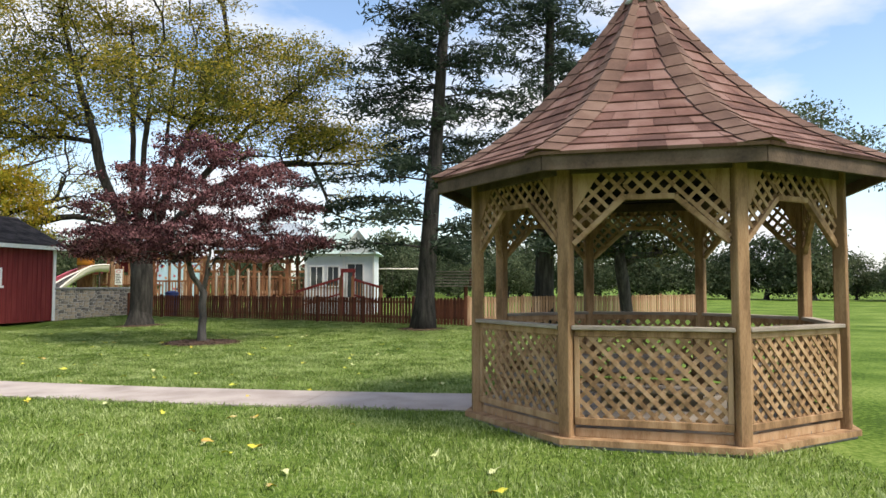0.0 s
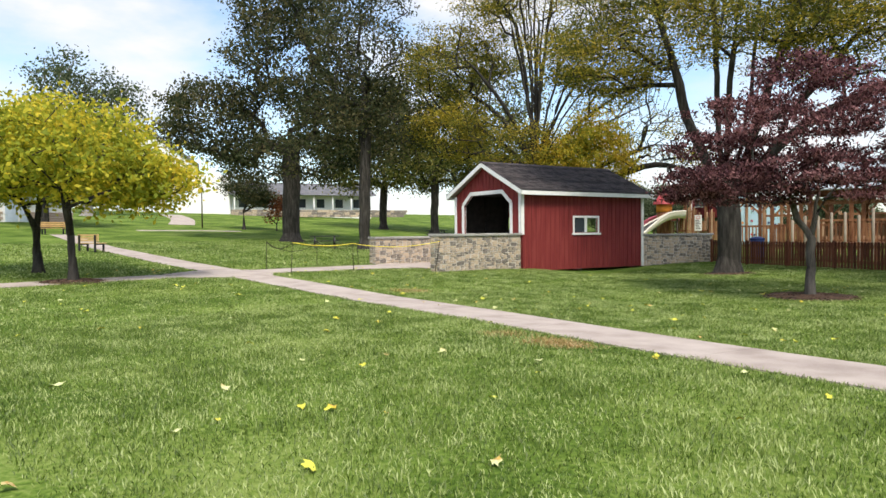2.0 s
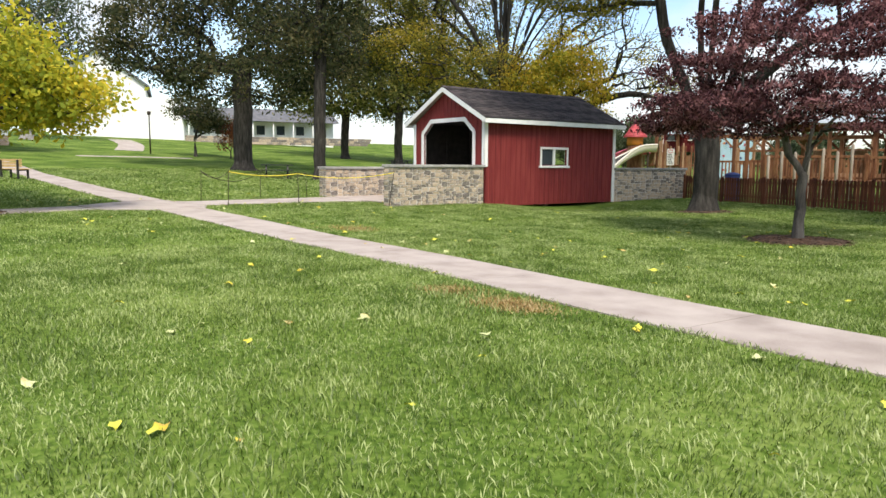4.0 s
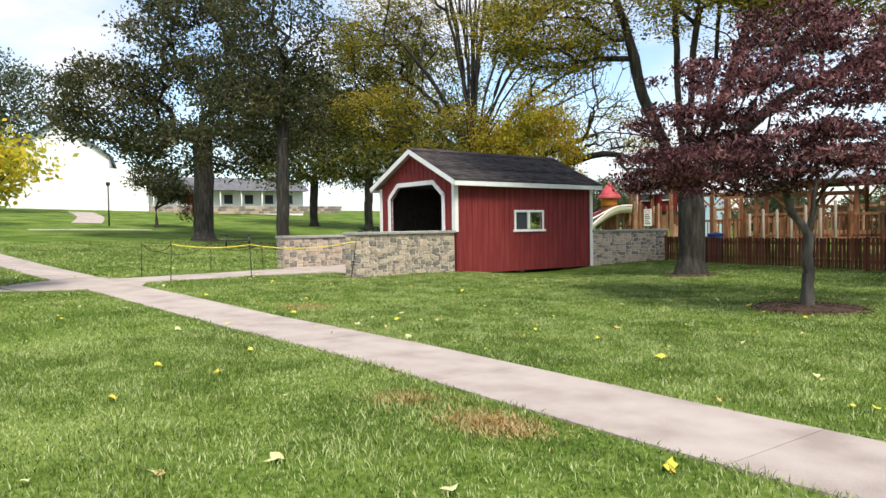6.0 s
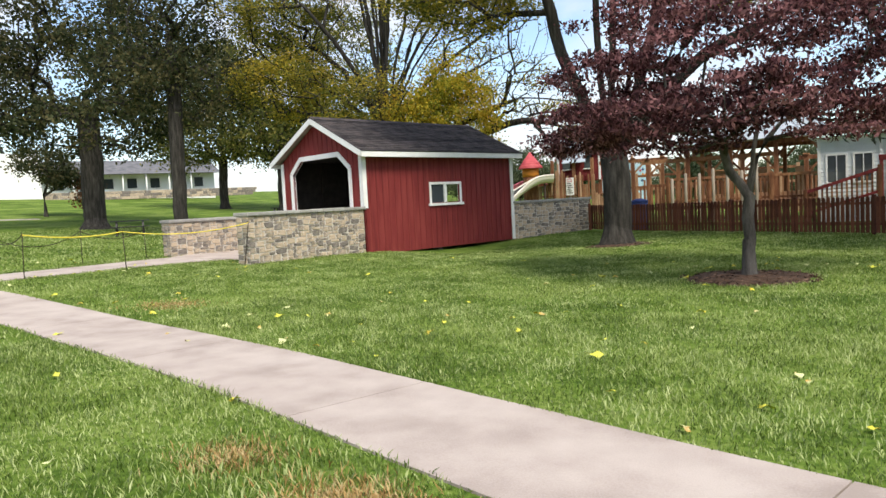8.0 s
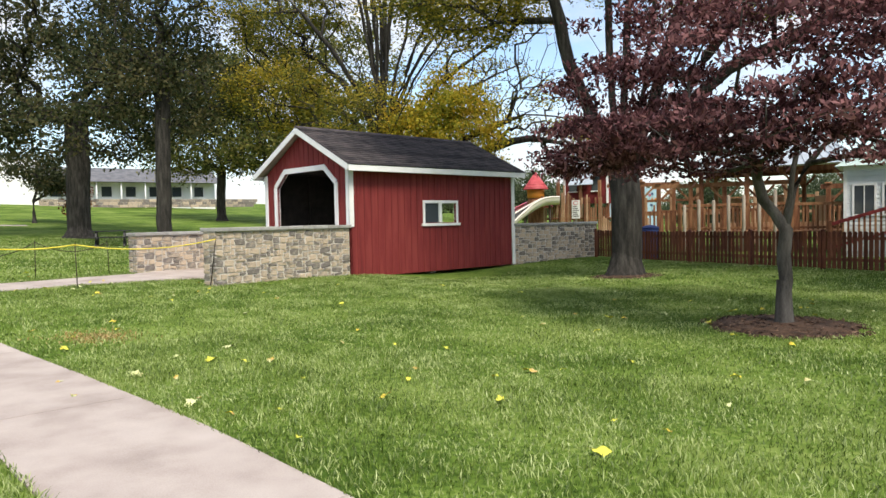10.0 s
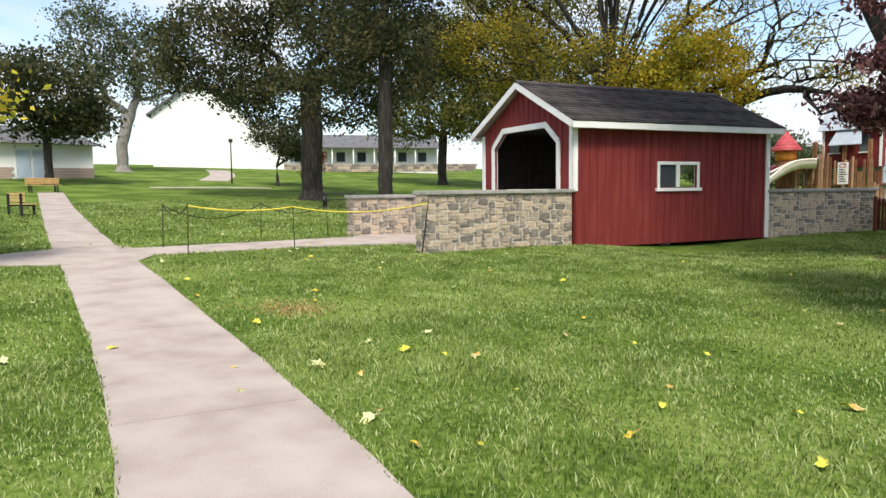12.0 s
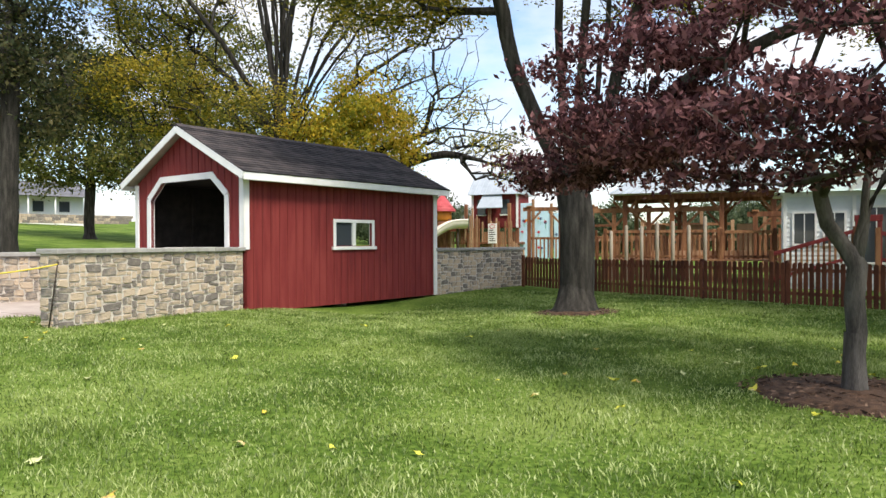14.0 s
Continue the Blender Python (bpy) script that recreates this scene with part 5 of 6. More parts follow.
for sx in (-1, 1):
    beam("gable_trim", (0.92, -0.33, 4.4), (0.92 + sx * 0.95, -0.33, 3.2), 0.05, 0.12, M_WHITE, ch)
    v = [(0.92, -0.4, 4.45), (0.92 + sx * 1.0, -0.4, 3.2), (0.92 + sx * 1.0, 1.4, 3.2), (0.92, 1.4, 4.45)]
    put("gable_roof", mesh("gable_roof", v + [(a, b, c + 0.04) for a, b, c in v], [(0, 1, 2, 3), (7, 6, 5, 4), (0, 4, 5, 1), (1, 5, 6, 2), (2, 6, 7, 3), (3, 7, 4, 0)], M_GREENTIN), ch)
for i in range(8):
    t = (i + 0.5) / 8
    beam("seam", (-2.2 + 2.3 * t, -0.33, 3.21), (0.05 + 0.05 * t, 1.15, 4.7), 0.03, 0.04, M_GREENTIN, ch)
# dark red porch posts
porch = thing("porch_frame", pose(-4.7, 37.0, 0), "dark red open porch frame at the top of the ramp", "porch")
for x in (-0.25, 0.35):
    box("post", (x - 0.06, -0.06, 0), (x + 0.06, 0.06, 2.3), M_RED, porch, 0.01)
box("lintel", (-0.33, -0.07, 2.2), (0.43, 0.07, 2.4), M_RED, porch, 0.01)

# towers, red-roofed turret, slide
tow = thing("play_tower", pose(-24.5, 55.8, 0), "tall brown timber play tower with uneven pickets", "play tower")
rt = random.Random(77)
for i in range(34):
    x = -3.0 + i * 0.155
    h = rt.choice((2.3, 2.5, 2.7, 3.0)) + (0.9 if 12 < i < 18 else 0) + (0.7 if i in (2, 3, 25) else 0)
    box("board", (x, -0.5 + 0.25 * ((i // 6) % 2), 0.4), (x + 0.12, -0.45 + 0.25 * ((i // 6) % 2), h), M_DECK if rt.random() < 0.5 else M_TAN, tow, 0.01)
for x in (-3.0, -1.5, 0.2, 1.6):
    box("post", (x - 0.1, 0.1, -0.1), (x + 0.1, 0.3, 4.2), M_DECK, tow, 0.01)
for i in range(7):
    box("board", (1.9 + i * 0.16, -0.9, 0.3), (2.02 + i * 0.16, -0.85, 1.9 - 0.12 * i), M_TAN, tow, 0.01)
box("platform", (-3.1, -0.4, 1.5), (2.3, 2.2, 1.62), M_DECK, tow, 0.01)
phs = thing("tower_playhouse", pose(-24.0, 56.6, 0), "crimson tower playhouse with a white metal roof", "playhouse")
box("wall", (-1.8, 0, 2.6), (1.5, 2.4, 4.95), M_RED, phs, 0.0)
for x in (-1.83, -0.6, 1.38):
    box("trim", (x, -0.06, 2.6), (x + 0.15, 0.0, 4.95), M_WHITE, phs)
for x in (-1.4, 0.3):
    win = box("window", (x, -0.03, 3.5), (x + 0.6, -0.005, 4.5), M_GLASS, phs, 0.0)
    under(box("sill", (x - 0.05, -0.1, 3.42), (x + 0.65, -0.0, 3.5), M_WHITE, phs), win)
v = [(-2.0, -0.4, 4.85), (1.7, -0.4, 4.85), (1.7, 1.3, 6.55), (-2.0, 1.3, 6.55), (1.7, 3.0, 4.85), (-2.0, 3.0, 4.85)]
put("roof", mesh("roof", v, [(0, 1, 2, 3), (3, 2, 4, 5), (1, 4, 2), (0, 3, 5), (5, 4, 1, 0)], M_TIN), phs, None, "white metal gable roof")
for i in range(10):
    x = -1.9 + i * 0.39
    beam("seam", (x, -0.4, 4.87), (x, 1.3, 6.57), 0.03, 0.04, M_TIN, phs)
v = [(-0.9, -0.1, 4.9), (0.4, -0.1, 4.9), (0.75, -0.95, 3.9), (-1.1, -0.95, 3.9)]
put("awning", mesh("awning", v + [(a, b, c + 0.05) for a, b, c in v], [(3, 2, 1, 0), (4, 5, 6, 7), (0, 1, 5, 4), (1, 2, 6, 5), (2, 3, 7, 6), (3, 0, 4, 7)], M_TIN), phs, None, "white sloping awning")
for x in (-1.7, 1.4):
    box("leg", (x - 0.1, 0.1, -0.1), (x + 0.1, 0.3, 2.6), M_DECK, phs)
tur = thing("turret", pose(-27.6, 55.6, 0), "small round turret with a red cone roof", "turret")
tube("wall", [(0, 0, -0.1), (0, 0, 3.75)], [0.62, 0.62], M_DECK, tur, 8, "brown timber turret wall")
tube("window_band", [(0, 0, 3.1), (0, 0, 3.75)], [0.66, 0.66], M_PAINT[2], tur, 8, "orange painted band")
tube("roof", [(0, 0, 3.72), (0, 0, 3.8), (0, 0, 4.95)], [0.98, 0.95, 0.06], M_ROOFPINK, tur, 8, "red cone roof")
for k in range(5):
    r = 0.9 - 0.17 * k
    tube("roof_ring", [(0, 0, 3.86 + 0.2 * k), (0, 0, 3.92 + 0.2 * k)], [r + 0.03, r - 0.02], M_ROOFPINK, tur, 8)


def chute(name, pts, rad, mat, inner, label):
    """An open half-pipe slide along a bending line, with a wall thickness."""
    root = thing(name, pose(0, 0, 0), label, "slide")
    line = smooth_line(pts, 5)
    for nm, r0, m_ in (("shell", rad, mat), ("bed", rad - 0.06, inner)):
        v, f = [], []
        for i, p in enumerate(line):
            d = line[min(i + 1, len(line) - 1)] - line[max(i - 1, 0)]
            q = np.array((-d[1], d[0], 0.0))
            q /= np.linalg.norm(q)
            for k in range(9):
                a = math.pi * (1.0 + k / 8)
                v.append(p + q * r0 * math.cos(a) + np.array((0, 0, r0 * math.sin(a))))
        for i in range(len(line) - 1):
            for k in range(8):
                f.append((i * 9 + k, i * 9 + k + 1, i * 9 + k + 10, i * 9 + k + 9))
        put(nm, mesh(nm, v, f, m_, True), root)
    for s in (0, 8):
        a = math.pi * (1.0 + s / 8)
        rim = []
        for i, p in enumerate(line):
            d = line[min(i + 1, len(line) - 1)] - line[max(i - 1, 0)]
            q = np.array((-d[1], d[0], 0.0))
            q /= np.linalg.norm(q)
            rim.append(p + q * (rad - 0.03) * math.cos(a))
        tube("rim", rim, [0.07] * len(rim), mat, root, 6)
    for p in (line[3], line[len(line) // 2]):
        tube("support", [(p[0], p[1], -0.1), (p[0], p[1], p[2] - rad + 0.03)], [0.06, 0.06], M_IRON, root, 6)
    return root


chute("slide", [(-25.6, 55.2, 3.1), (-26.6, 54.6, 3.0), (-27.6, 53.8, 2.3), (-28.2, 52.6, 1.5), (-28.3, 51.2, 0.9)], 0.55, M_CREAM, M_BLACK, "cream plastic chute slide with a dark bed")
chute("slide", [(-27.2, 57.5, 3.0), (-29.0, 57.2, 2.8), (-30.8, 56.6, 1.9), (-32, 55.5, 1.1)], 0.6, M_PINK, M_PINK, "glossy pink plastic slide beside the turret")
# painted flower panels
for i, (x, w) in enumerate(((-22.2, 1.0), (-21.1, 1.15), (-19.85, 1.0))):
    y = 57.2 + 0.3 * i
    pn = thing("flower_panel", pose(x, y, 0), "pale blue play panel with painted flowers", "play panel", "row of flower panels")
    box("panel", (-w / 2, -0.03, 0.5), (w / 2, 0.03, 4.25 - 0.35 * i), M_BLUE, pn, 0.02)
    box("post", (w / 2, -0.09, -0.1), (w / 2 + 0.16, 0.09, 4.5 - 0.3 * i), M_TAN, pn, 0.01)
    rr = random.Random(i + 3)
    for q in range(7):
        fx, fz = rr.uniform(-w / 2 + 0.15, w / 2 - 0.15), rr.uniform(1.0, 3.4)
        v = [(fx, -0.045, fz)] + [(fx + (0.13 if k % 2 else 0.06) * math.cos(k * math.pi / 5), -0.045, fz + (0.13 if k % 2 else 0.06) * math.sin(k * math.pi / 5)) for k in range(10)]
        put("flower", mesh("flower", v + [(a, -0.03, c) for a, b, c in v], [(0, 1 + k, 1 + (k + 1) % 10) for k in range(10)] + [(1 + k, 12 + k, 12 + (k + 1) % 10, 1 + (k + 1) % 10) for k in range(10)], M_PAINT[rr.randrange(3)]), pn)
        beam("stem", (fx, -0.036, fz - 0.4), (fx, -0.036, fz - 0.1), 0.008, 0.03, M_PAINT[3], pn)
# sign, barrel, hut, swing
sg = thing("sign", pose(-19.4, 43.2, 0), "small white sign board on a post", "sign")
box("post", (-0.04, 0, -0.1), (0.04, 0.06, 2.0), M_GREYWOOD, sg)
box("board", (-0.22, -0.03, 1.55), (0.22, 0.0, 2.5), M_WHITE, sg, 0.01)
for i in range(6):
    box("text_line", (-0.16, -0.036, 1.66 + i * 0.1), (0.16 - 0.05 * (i % 3), -0.03, 1.70 + i * 0.1), M_IRON, sg, 0.0)
tube("ring", [(0.13 * math.cos(a * math.pi / 8), -0.035, 2.36 + 0.09 * math.sin(a * math.pi / 8)) for a in range(17)], [0.014] * 17, M_PAINT[1], sg, 5)
br = thing("barrel", pose(-13.3, 35.6, 0), "blue litter barrel behind the fence", "barrel")
tube("body", [(0, 0, -0.05), (0, 0, 0.1), (0, 0, 0.5), (0, 0, 1.0), (0, 0, 1.1)], [0.29, 0.31, 0.33, 0.31, 0.33], M_PAINT[0], br, 14)
tube("lid", [(0, 0, 1.1), (0, 0, 1.18), (0, 0, 1.25)], [0.34, 0.32, 0.1], M_PAINT[0], br, 14)
hut = thing("play_hut", pose(0.55, 31.5, 0), "small brown open play hut with a shingled roof", "play hut")
for x in (-0.75, 0.75):
    for y in (-0.6, 0.6):
        box("post", (x - 0.06, y - 0.06, -0.1), (x + 0.06, y + 0.06, 1.55), M_FENCE, hut)
box("half_wall", (-0.75, -0.62, 0.1), (0.75, -0.57, 0.9), M_FENCE, hut)
for i in range(6):
    for sd in (-1, 1):
        y0, z0 = sd * (0.9 - 0.15 * i), 1.5 + 0.13 * i
        beam("shingle_course", (-1.0, y0, z0), (1.0, y0, z0), 0.2, 0.04, M_GREYWOOD, hut)
for sx in (-1, 1):
    v = [(sx * 0.98, -0.9, 1.48), (sx * 0.98, 0.9, 1.48), (sx * 0.98, 0, 2.3)]
    put("gable", mesh("gable", v + [(a - sx * 0.05, b, c) for a, b, c in v], [(0, 1, 2), (5, 4, 3), (0, 3, 4, 1), (1, 4, 5, 2), (2, 5, 3, 0)], M_FENCE), hut)
sw = thing("swing_frame", pose(-2.6, 46, 0), "pale pipe swing frame", "swing")
for x in (-1.4, 1.4):
    for y in (-0.9, 0.9):
        tube("leg", [(x + 0.3 * (1 if x > 0 else -1), y, -0.1), (x, 0, 2.6)], [0.05, 0.05], M_CREAM, sw, 6)
tube("crossbar", [(-1.4, 0, 2.6), (1.4, 0, 2.6)], [0.05, 0.05], M_CREAM, sw, 6)
for x in (-0.5, 0.6):
    for d in (-0.2, 0.2):
        tube("chain", [(x + d, 0, 2.58), (x + d, 0, 0.6)], [0.012, 0.012], M_IRON, sw, 4)
    box("seat", (x - 0.24, -0.1, 0.56), (x + 0.24, 0.1, 0.6), M_BLACK, sw)

# ---------------------------------------------------------------- rope line by the walk
STAKES = [(-23.55, 15.7, 1.0, 3), (-22.05, 15.75, 1.05, 4), (-21.35, 17.95, 1.0, -2), (-24.3, 18.5, 0.95, 2), (-23.9, 20.3, 0.9, -3), (-19.15, 19.95, 1.15, 12)]
tops = []
for x, y, h, lean_ in STAKES:
    st = thing("stake", pose(x, y, lie(x, y), 0, lean_), "thin dark metal stake pushed into the lawn", "stake", "stakes of the rope line")
    tube("rod", [(0, 0, -0.15), (0, 0, h)], [0.013, 0.011], M_IRON, st, 6)
    tube("hook", [(0.02 * math.cos(a), 0, h + 0.02 + 0.025 * math.sin(a)) for a in np.linspace(-1.5, 3.6, 7)], [0.007] * 7, M_IRON, st, 5)
    tops.append(pose(x, y, lie(x, y), 0, lean_) @ Vector((0, 0, h)))


def rope(a, b, sag, rad, mat, label):
    pts = [tuple(a.lerp(b, t) - Vector((0, 0, sag * 4 * t * (1 - t)))) for t in np.linspace(0, 1, 13)]
    ob = tube("rope", pts, [rad] * 13, mat, None, 6)
    tagged(ob, label, "rope")


rope(tops[1], tops[2], 0.10, 0.016, M_YELLOW, "bright yellow rope slung between two stakes")
rope(tops[2], tops[5], 0.16, 0.014, M_YELLOW, "yellow rope running from stake to wall end")
rope(tops[0], tops[3], 0.35, 0.011, M_IRON, "dark sagging rope between stakes over the lawn")
rope(tops[3], tops[4], 0.25, 0.011, M_IRON, "dark sagging rope between stakes")
rope(tops[0], tops[1], 0.22, 0.011, M_IRON, "dark sagging rope across the walk")

# ---------------------------------------------------------------- benches, picnic table, far buildings
def bench(x, y, rz, label):
    b = thing("bench", pose(x, y, lie(x, y), 0, 0, rz), label, "bench")
    for sx in (-0.72, 0.72):
        box("end_frame", (sx - 0.04, -0.25, 0.0), (sx + 0.04, -0.17, 0.42), M_BLACK, b, 0.01, "black moulded bench leg")
        box("end_frame", (sx - 0.04, 0.17, 0.0), (sx + 0.04, 0.26, 0.85), M_BLACK, b, 0.01, "black moulded bench leg")
        box("arm", (sx - 0.04, -0.25, 0.36), (sx + 0.04, 0.2, 0.42), M_BLACK, b, 0.01, "black moulded bench rail")
    for i in range(4):
        box("seat_slat", (-0.95, -0.26 + i * 0.12, 0.42), (0.95, -0.16 + i * 0.12, 0.46), M_SLAT, b, 0.008)
    for i in range(3):
        box("back_slat", (-0.95, 0.14, 0.53 + i * 0.125), (0.95, 0.175, 0.63 + i * 0.125), M_SLAT, b, 0.008)


bench(-54.9, 18.7, 98, "tan slatted park bench facing down the walk")
bench(-38.1, 15.0, -171, "dark framed park bench with pale slats beside the walk")
pt = thing("picnic_table", pose(-36.6, 28.2, lie(-36.6, 28.2), 0, 0, 55), "black picnic table with attached benches on the lawn", "picnic table")
for i in range(5):
    box("top_plank", (-0.9, -0.36 + i * 0.145, 0.7), (0.9, -0.23 + i * 0.145, 0.75), M_BLACK, pt, 0.008)
for y in (-0.75, 0.75):
    box("bench_plank", (-0.9, y - 0.13, 0.41), (0.9, y + 0.13, 0.45), M_BLACK, pt, 0.008)
for x in (-0.6, 0.6):
    for sy in (-1, 1):
        beam("leg", (x, sy * 0.7, 0), (x, sy * 0.2, 0.7), 0.09, 0.09, M_BLACK, pt)
    beam("cross_beam", (x, -0.85, 0.38), (x, 0.85, 0.38), 0.06, 0.09, M_BLACK, pt)
pt2 = copy_thing(pt, pose(-45, 47, lie(-45, 47), 0, 0, 20))
tagged(pt2, "dark picnic table under the far trees", "picnic table")

rest = thing("restroom_building", pose(-69.0, 20.4, lie(-69, 20.4), 0, 0, 98), "low white building with stone base and pale blue door", "building")
box("wall", (-4.6, 0, -0.3), (4.6, 5, 2.7), M_OUTWALL, rest, 0.0)
for j in range(4):
    for i in range(23):
        x = -4.62 + i * 0.4 + (0.2 if j % 2 else 0)
        if not -1.25 < x + 0.2 < 0.95:
            box("stone", (x, -0.06, 0.0 + j * 0.22), (min(x + 0.385, 4.64), 0.0, 0.205 + j * 0.22), M_BRICK, rest, 0.0)
box("door_frame", (-1.15, -0.05, 0), (0.95, 0.0, 2.35), M_WHITE, rest)
door = box("door", (-1.05, -0.08, 0.03), (-0.05, -0.051, 2.2), M_DOOR, rest, 0.01, "pale blue steel door")
under(box("handle", (-0.2, -0.12, 1.0), (-0.12, -0.08, 1.1), M_METAL, rest), door)
box("door", (0.1, -0.08, 0.03), (0.85, -0.051, 2.2), M_DOOR, rest, 0.01, "pale blue steel door")
v = [(-5.1, -0.7, 2.7), (5.1, -0.7, 2.7), (5.1, 5.7, 2.7), (-5.1, 5.7, 2.7), (-3, 2.5, 4.2), (3, 2.5, 4.2)]
put("roof", mesh("roof", v, [(0, 1, 5, 4), (2, 3, 4, 5), (1, 2, 5), (3, 0, 4), (3, 2, 1, 0)], M_GREYROOF), rest)

barn = thing("barn", pose(-93, 41, lie(-93, 41), 0, 0, 62), "large white barn with a grey gable roof on the hill", "barn")
v = [(-4, 0, -1), (7, 0, -1), (7, 0, 6.6), (1.5, 0, 10.4), (-4, 0, 6.6)]
put("wall", mesh("wall", v + [(a, 22, c) for a, b, c in v], [(0, 1, 2, 3, 4), (9, 8, 7, 6, 5), (0, 5, 6, 1), (1, 6, 7, 2), (4, 9, 5, 0)], M_OUTWALL), barn)
for sx, xe in ((-1, -4.5), (1, 7.5)):
    v = [(1.5, -0.5, 10.75), (xe, -0.5, 6.3), (xe, 22.5, 6.3), (1.5, 22.5, 10.75)]
    put("roof", mesh("roof", v + [(a, b, c - 0.25) for a, b, c in v], [(0, 1, 2, 3), (7, 6, 5, 4), (0, 4, 5, 1), (1, 5, 6, 2), (3, 2, 6, 7)], M_GREYROOF), barn)
wing = thing("farm_building", pose(-88.5, 51.5, lie(-88.5, 51.5), 0, 0, 66), "long low white farm building with a shaded porch", "building")
box("wall", (0, 0, -1), (20, 7, 2.9), M_OUTWALL, wing, 0.0)
box("wall", (-4.5, -0.5, -1), (-0.01, 7, 5.2), M_OUTWALL, wing, 0.0)
for i in range(7):
    x = 1.2 + i * 2.7
    win = box("window", (x, -0.05, 0.9), (x + 1.1, -0.005, 2.1), M_GLASS, wing, 0.0)
    under(box("window_trim", (x - 0.08, -0.04, 2.1), (x + 1.18, 0.0, 2.2), M_WHITE, wing), win)
    tube("porch_post", [(x - 0.7, -1.4, -1), (x - 0.7, -1.4, 2.6)], [0.09, 0.09], M_WHITE, wing, 6)
v = [(-0.2, -1.8, 2.6), (20.4, -1.8, 2.6), (20.4, 3.5, 4.6), (-0.2, 3.5, 4.6), (20.4, 7.6, 2.8), (-0.2, 7.6, 2.8)]
put("roof", mesh("roof", v, [(0, 1, 2, 3), (3, 2, 4, 5), (1, 4, 2), (0, 3, 5), (5, 4, 1, 0)], M_GREYROOF), wing)
terrace = thing("wall_terrace", pose(-85.5, 50, lie(-85.5, 50), 0, 0, 66), "low grey stone terrace wall before the farm building", "wall", kind="structure")
rt = random.Random(5)
for j in range(3):
    x = 0.0
    while x < 24:
        w = rt.uniform(0.5, 1.1)
        box("stone", (x, rt.uniform(-0.05, 0.0), j * 0.33 - 0.25), (x + w - 0.03, 0.5, j * 0.33 + 0.06), M_STONE, terrace, 0.0)
        x += w
# thin lamp pole and a strip of walk on the hill
lp = thing("lamp_post", pose(-62, 33.5, lie(-62, 33.5)), "slim dark lamp post beside the upper walk", "lamp post")
tube("pole", [(0, 0, -0.2), (0, 0, 3.3)], [0.07, 0.05], M_IRON, lp, 8)
tube("lamp_head", [(0, 0, 3.3), (0, 0, 3.4), (0, 0, 3.6), (0, 0, 3.66)], [0.06, 0.17, 0.17, 0.05], M_IRON, lp, 8)
paving("path", smooth_line([(-58.5, 26), (-58, 31), (-57.0, 34.5)]), 0.9, 4, "narrow pale walk on the hillside")
paving("path", smooth_line([(-66, 33.5), (-75, 38), (-84, 41)]), 2.4, 4, "pale walk leading up to the barn")

# ---------------------------------------------------------------- lawn details: fallen leaves, worn patches, blades
rl = random.Random(21)
leaf_shapes = []
for k in range(4):
    v = [(0, 0, 0.012)]
    n = 11
    for i in range(n):
        a = 2 * math.pi * i / n
        r = 0.055 * (1 + 0.28 * math.cos(5 * a + k)) * (1.25 if abs(math.sin(a)) > 0.8 else 0.9)
        v.append((r * math.cos(a), r * 1.15 * math.sin(a), 0.02 * math.sin(2 * a + k) + 0.006))
    v.append((0, -0.12, 0.012))
    leaf_shapes.append(mesh("fallen_leaf", v, [(0, 1 + i, 1 + (i + 1) % n) for i in range(n)] + [(0, 8, 12)], L_FALLEN, True))
made = 0
while made < 300:
    x, y = rl.uniform(-26, 1), rl.uniform(2.5, 24)
    if (x - GX) ** 2 + (y - GY) ** 2 < 7:
        continue
    if made > 60 and noise.noise((x * 0.25, y * 0.25, 3.0)) < 0.0 and rl.random() < 0.7:
        continue
    paved = on_path(x, y, 0.05)
    if paved and rl.random() < 0.85:
        continue
    s_ = rl.uniform(0.4, 0.95)
    ob = put("fallen_leaf", leaf_shapes[rl.randrange(4)], None, pose(x, y, lie(x, y) + (0.02 if paved else 0.035), rl.uniform(-20, 20), rl.uniform(-20, 20), rl.uniform(0, 360)) @ Matrix.Diagonal((s_, s_, s_, 1)))
    tagged(ob, "fallen autumn leaf lying on the " + ("path" if paved else "grass"), "leaf", "fallen leaves")
    made += 1


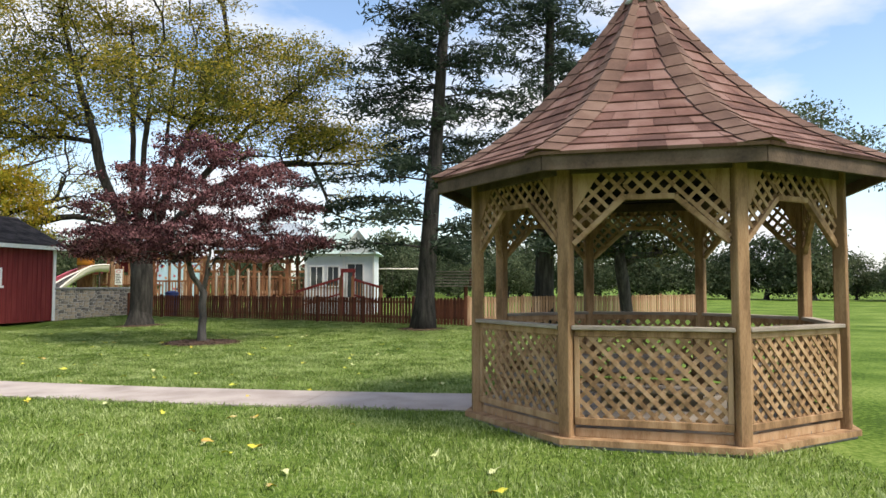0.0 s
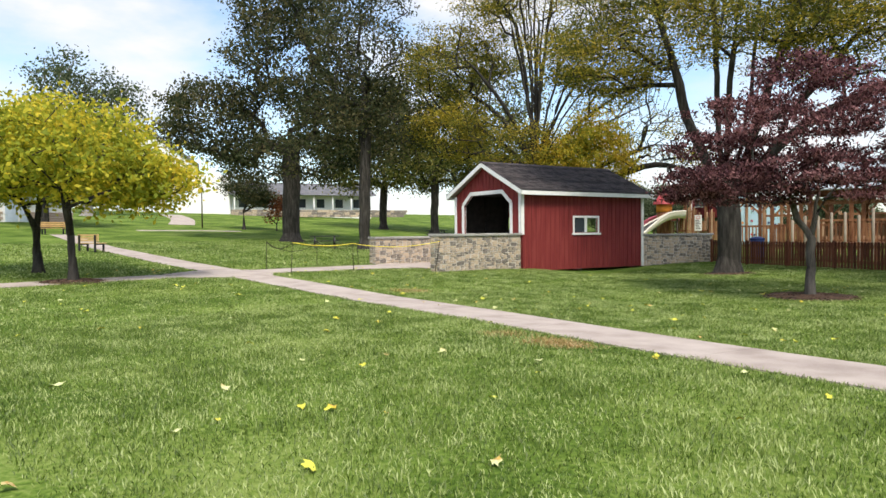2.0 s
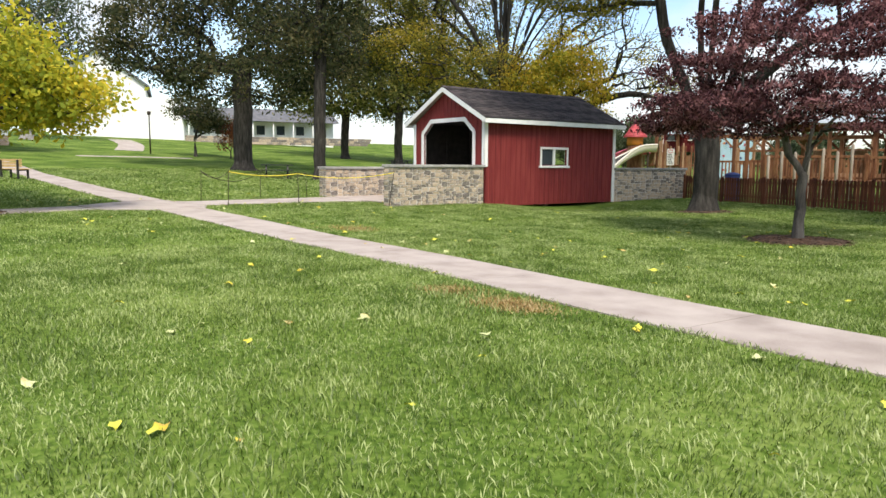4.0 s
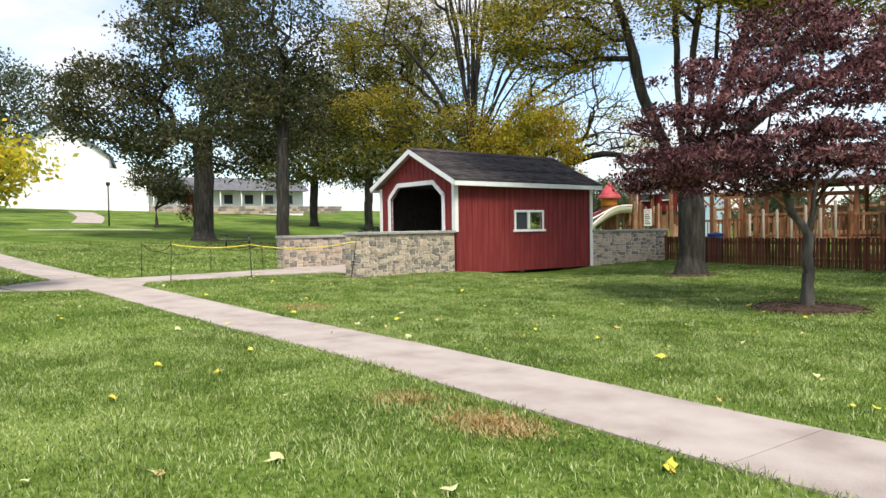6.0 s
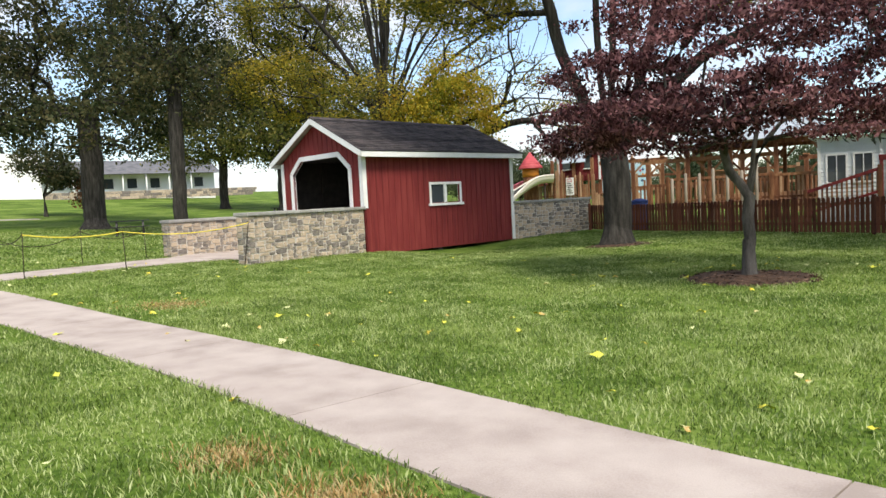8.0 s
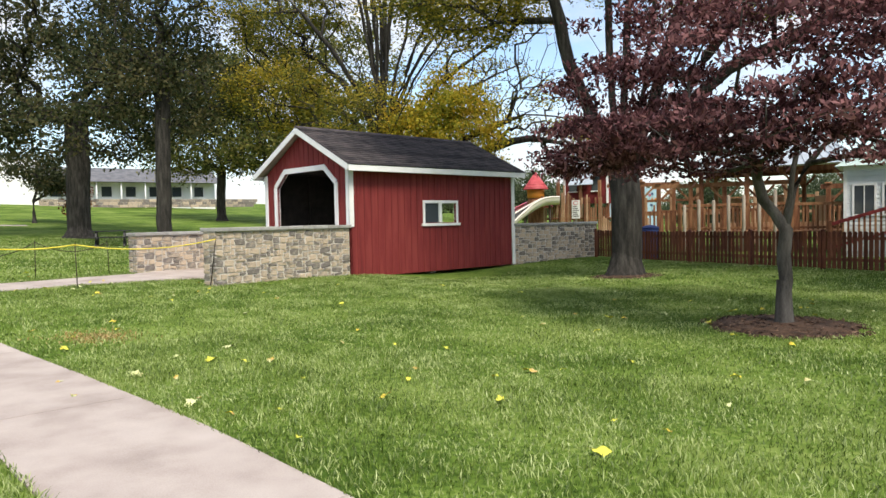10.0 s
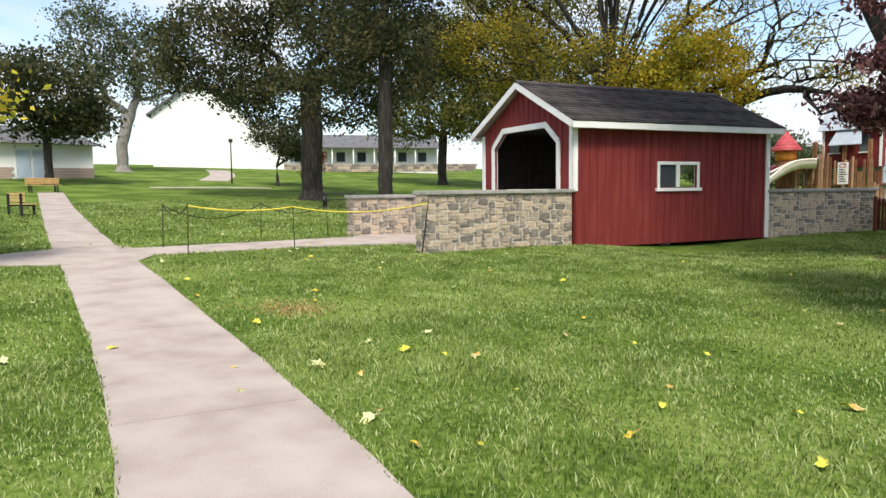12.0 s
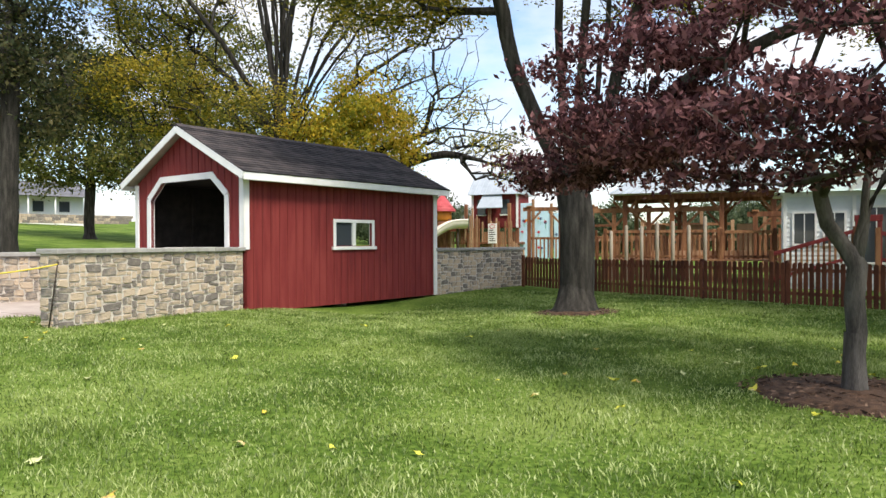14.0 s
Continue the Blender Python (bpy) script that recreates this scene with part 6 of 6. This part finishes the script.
def blades(name, x0, x1, y0, y1, count, height, width, seed, mat=M_GRASS, label="short green grass blades of the mown lawn"):
    """Grass blades over a stretch of lawn, as one mesh of leaning pointed strips."""
    rng = np.random.default_rng(seed)
    p = np.stack([rng.uniform(x0, x1, count), rng.uniform(y0, y1, count)], 1)
    tuft = rng.normal(size=(count, 2)) * 0.03
    p = np.where(rng.random((count, 1)) < 0.5, np.round(p / 0.16) * 0.16 + tuft + 0.05 * np.sin(p * 37.0), p)
    p = p if mat is M_GRASS else np.stack([(x0 + x1) / 2 + rng.normal(size=count) * (x1 - x0) / 5, (y0 + y1) / 2 + rng.normal(size=count) * (y1 - y0) / 5], 1)
    gone = np.zeros(count, bool)
    for cx, cy, r in PAVE:
        gone |= (np.abs(p[:, 0] - cx) < r) & (np.abs(p[:, 1] - cy) < r) & ((p[:, 0] - cx) ** 2 + (p[:, 1] - cy) ** 2 < (r - 0.015) ** 2)
    line = np.array(WALK_MAIN)
    for a, b in zip(line, line[1:]):
        d = (b - a) / np.linalg.norm(b - a)
        q = p - a
        t = q @ d
        gone |= (t > -0.05) & (t < np.linalg.norm(b - a) + 0.05) & (np.abs(q @ np.array((-d[1], d[0]))) < 0.665)
    gone |= (p[:, 0] - GX) ** 2 + (p[:, 1] - GY) ** 2 < 2.08 ** 2
    gone |= (p[:, 0] + 6.8) ** 2 + (p[:, 1] - 20.6) ** 2 < 1.05 ** 2
    p = p[~gone]
    n = len(p)
    z = np.interp(-p[:, 0], RISE_U, RISE_Z) - 0.15 * np.exp(-((p[:, 0] + 7) ** 2 + (p[:, 1] - 19) ** 2) / 60) - 0.32 * np.exp(-((p[:, 0] + 16.6) ** 2 + (p[:, 1] - 28.8) ** 2) / 16)
    base = np.column_stack([p, z - 0.004])
    h = height * rng.uniform(0.45, 1.25, n) * (1 + 0.35 * np.sin(p[:, 0] * 2.1 + 1.3 * np.sin(p[:, 1] * 1.7)) * np.sin(p[:, 1] * 2.7))
    a = rng.uniform(0, 2 * math.pi, n)
    lean_ = h * rng.uniform(0.2, 1.1, n)
    tipv = np.column_stack([np.cos(a) * lean_, np.sin(a) * lean_, h])
    b = a + rng.uniform(0.7, 2.4, n)
    side = np.column_stack([np.cos(b), np.sin(b), np.zeros(n)]) * (width * rng.uniform(0.6, 1.3, n) / 2)[:, None]
    mid = base + tipv * np.array((0.35, 0.35, 0.6))
    ob = put(name, quads_mesh(name, np.stack([base - side * 0.6, mid - side, base + tipv, mid + side], 1), mat))
    return tagged(ob, label, "grass", kind="stuff")


blades("grass", -14, 3.6, 3.0, 16.0, 350000, 0.055, 0.0085, 1)
blades("grass", -24, 3.6, 16.0, 26.0, 230000, 0.048, 0.0115, 2)
blades("grass", -24, -14, 3.0, 16.0, 60000, 0.05, 0.014, 3)
blades("grass", -16.5, 3.6, 26.0, 34.0, 45000, 0.05, 0.02, 4)
blades("grass", -46, -24, 4.0, 34.0, 70000, 0.06, 0.035, 5)
M_STRAW = material("dead_grass", [(0.30, 0.18, 0.06), (0.45, 0.30, 0.12), (0.55, 0.42, 0.22)], 5, 0.8, 0.0, 2, per=0.5, island=True, through_light=0.2)
blades("grass", -7.5, -6.3, 9.35, 10.15, 2200, 0.06, 0.009, 7, M_STRAW, "patch of dry straw-coloured dead grass by the path")
blades("grass", -8.6, -7.6, 9.6, 10.4, 900, 0.05, 0.009, 8, M_STRAW, "patch of dry straw-coloured dead grass by the path")
blades("grass", -15.8, -14.2, 14.0, 15.2, 900, 0.05, 0.014, 9, M_STRAW, "patch of dry yellowish grass beside the walk")
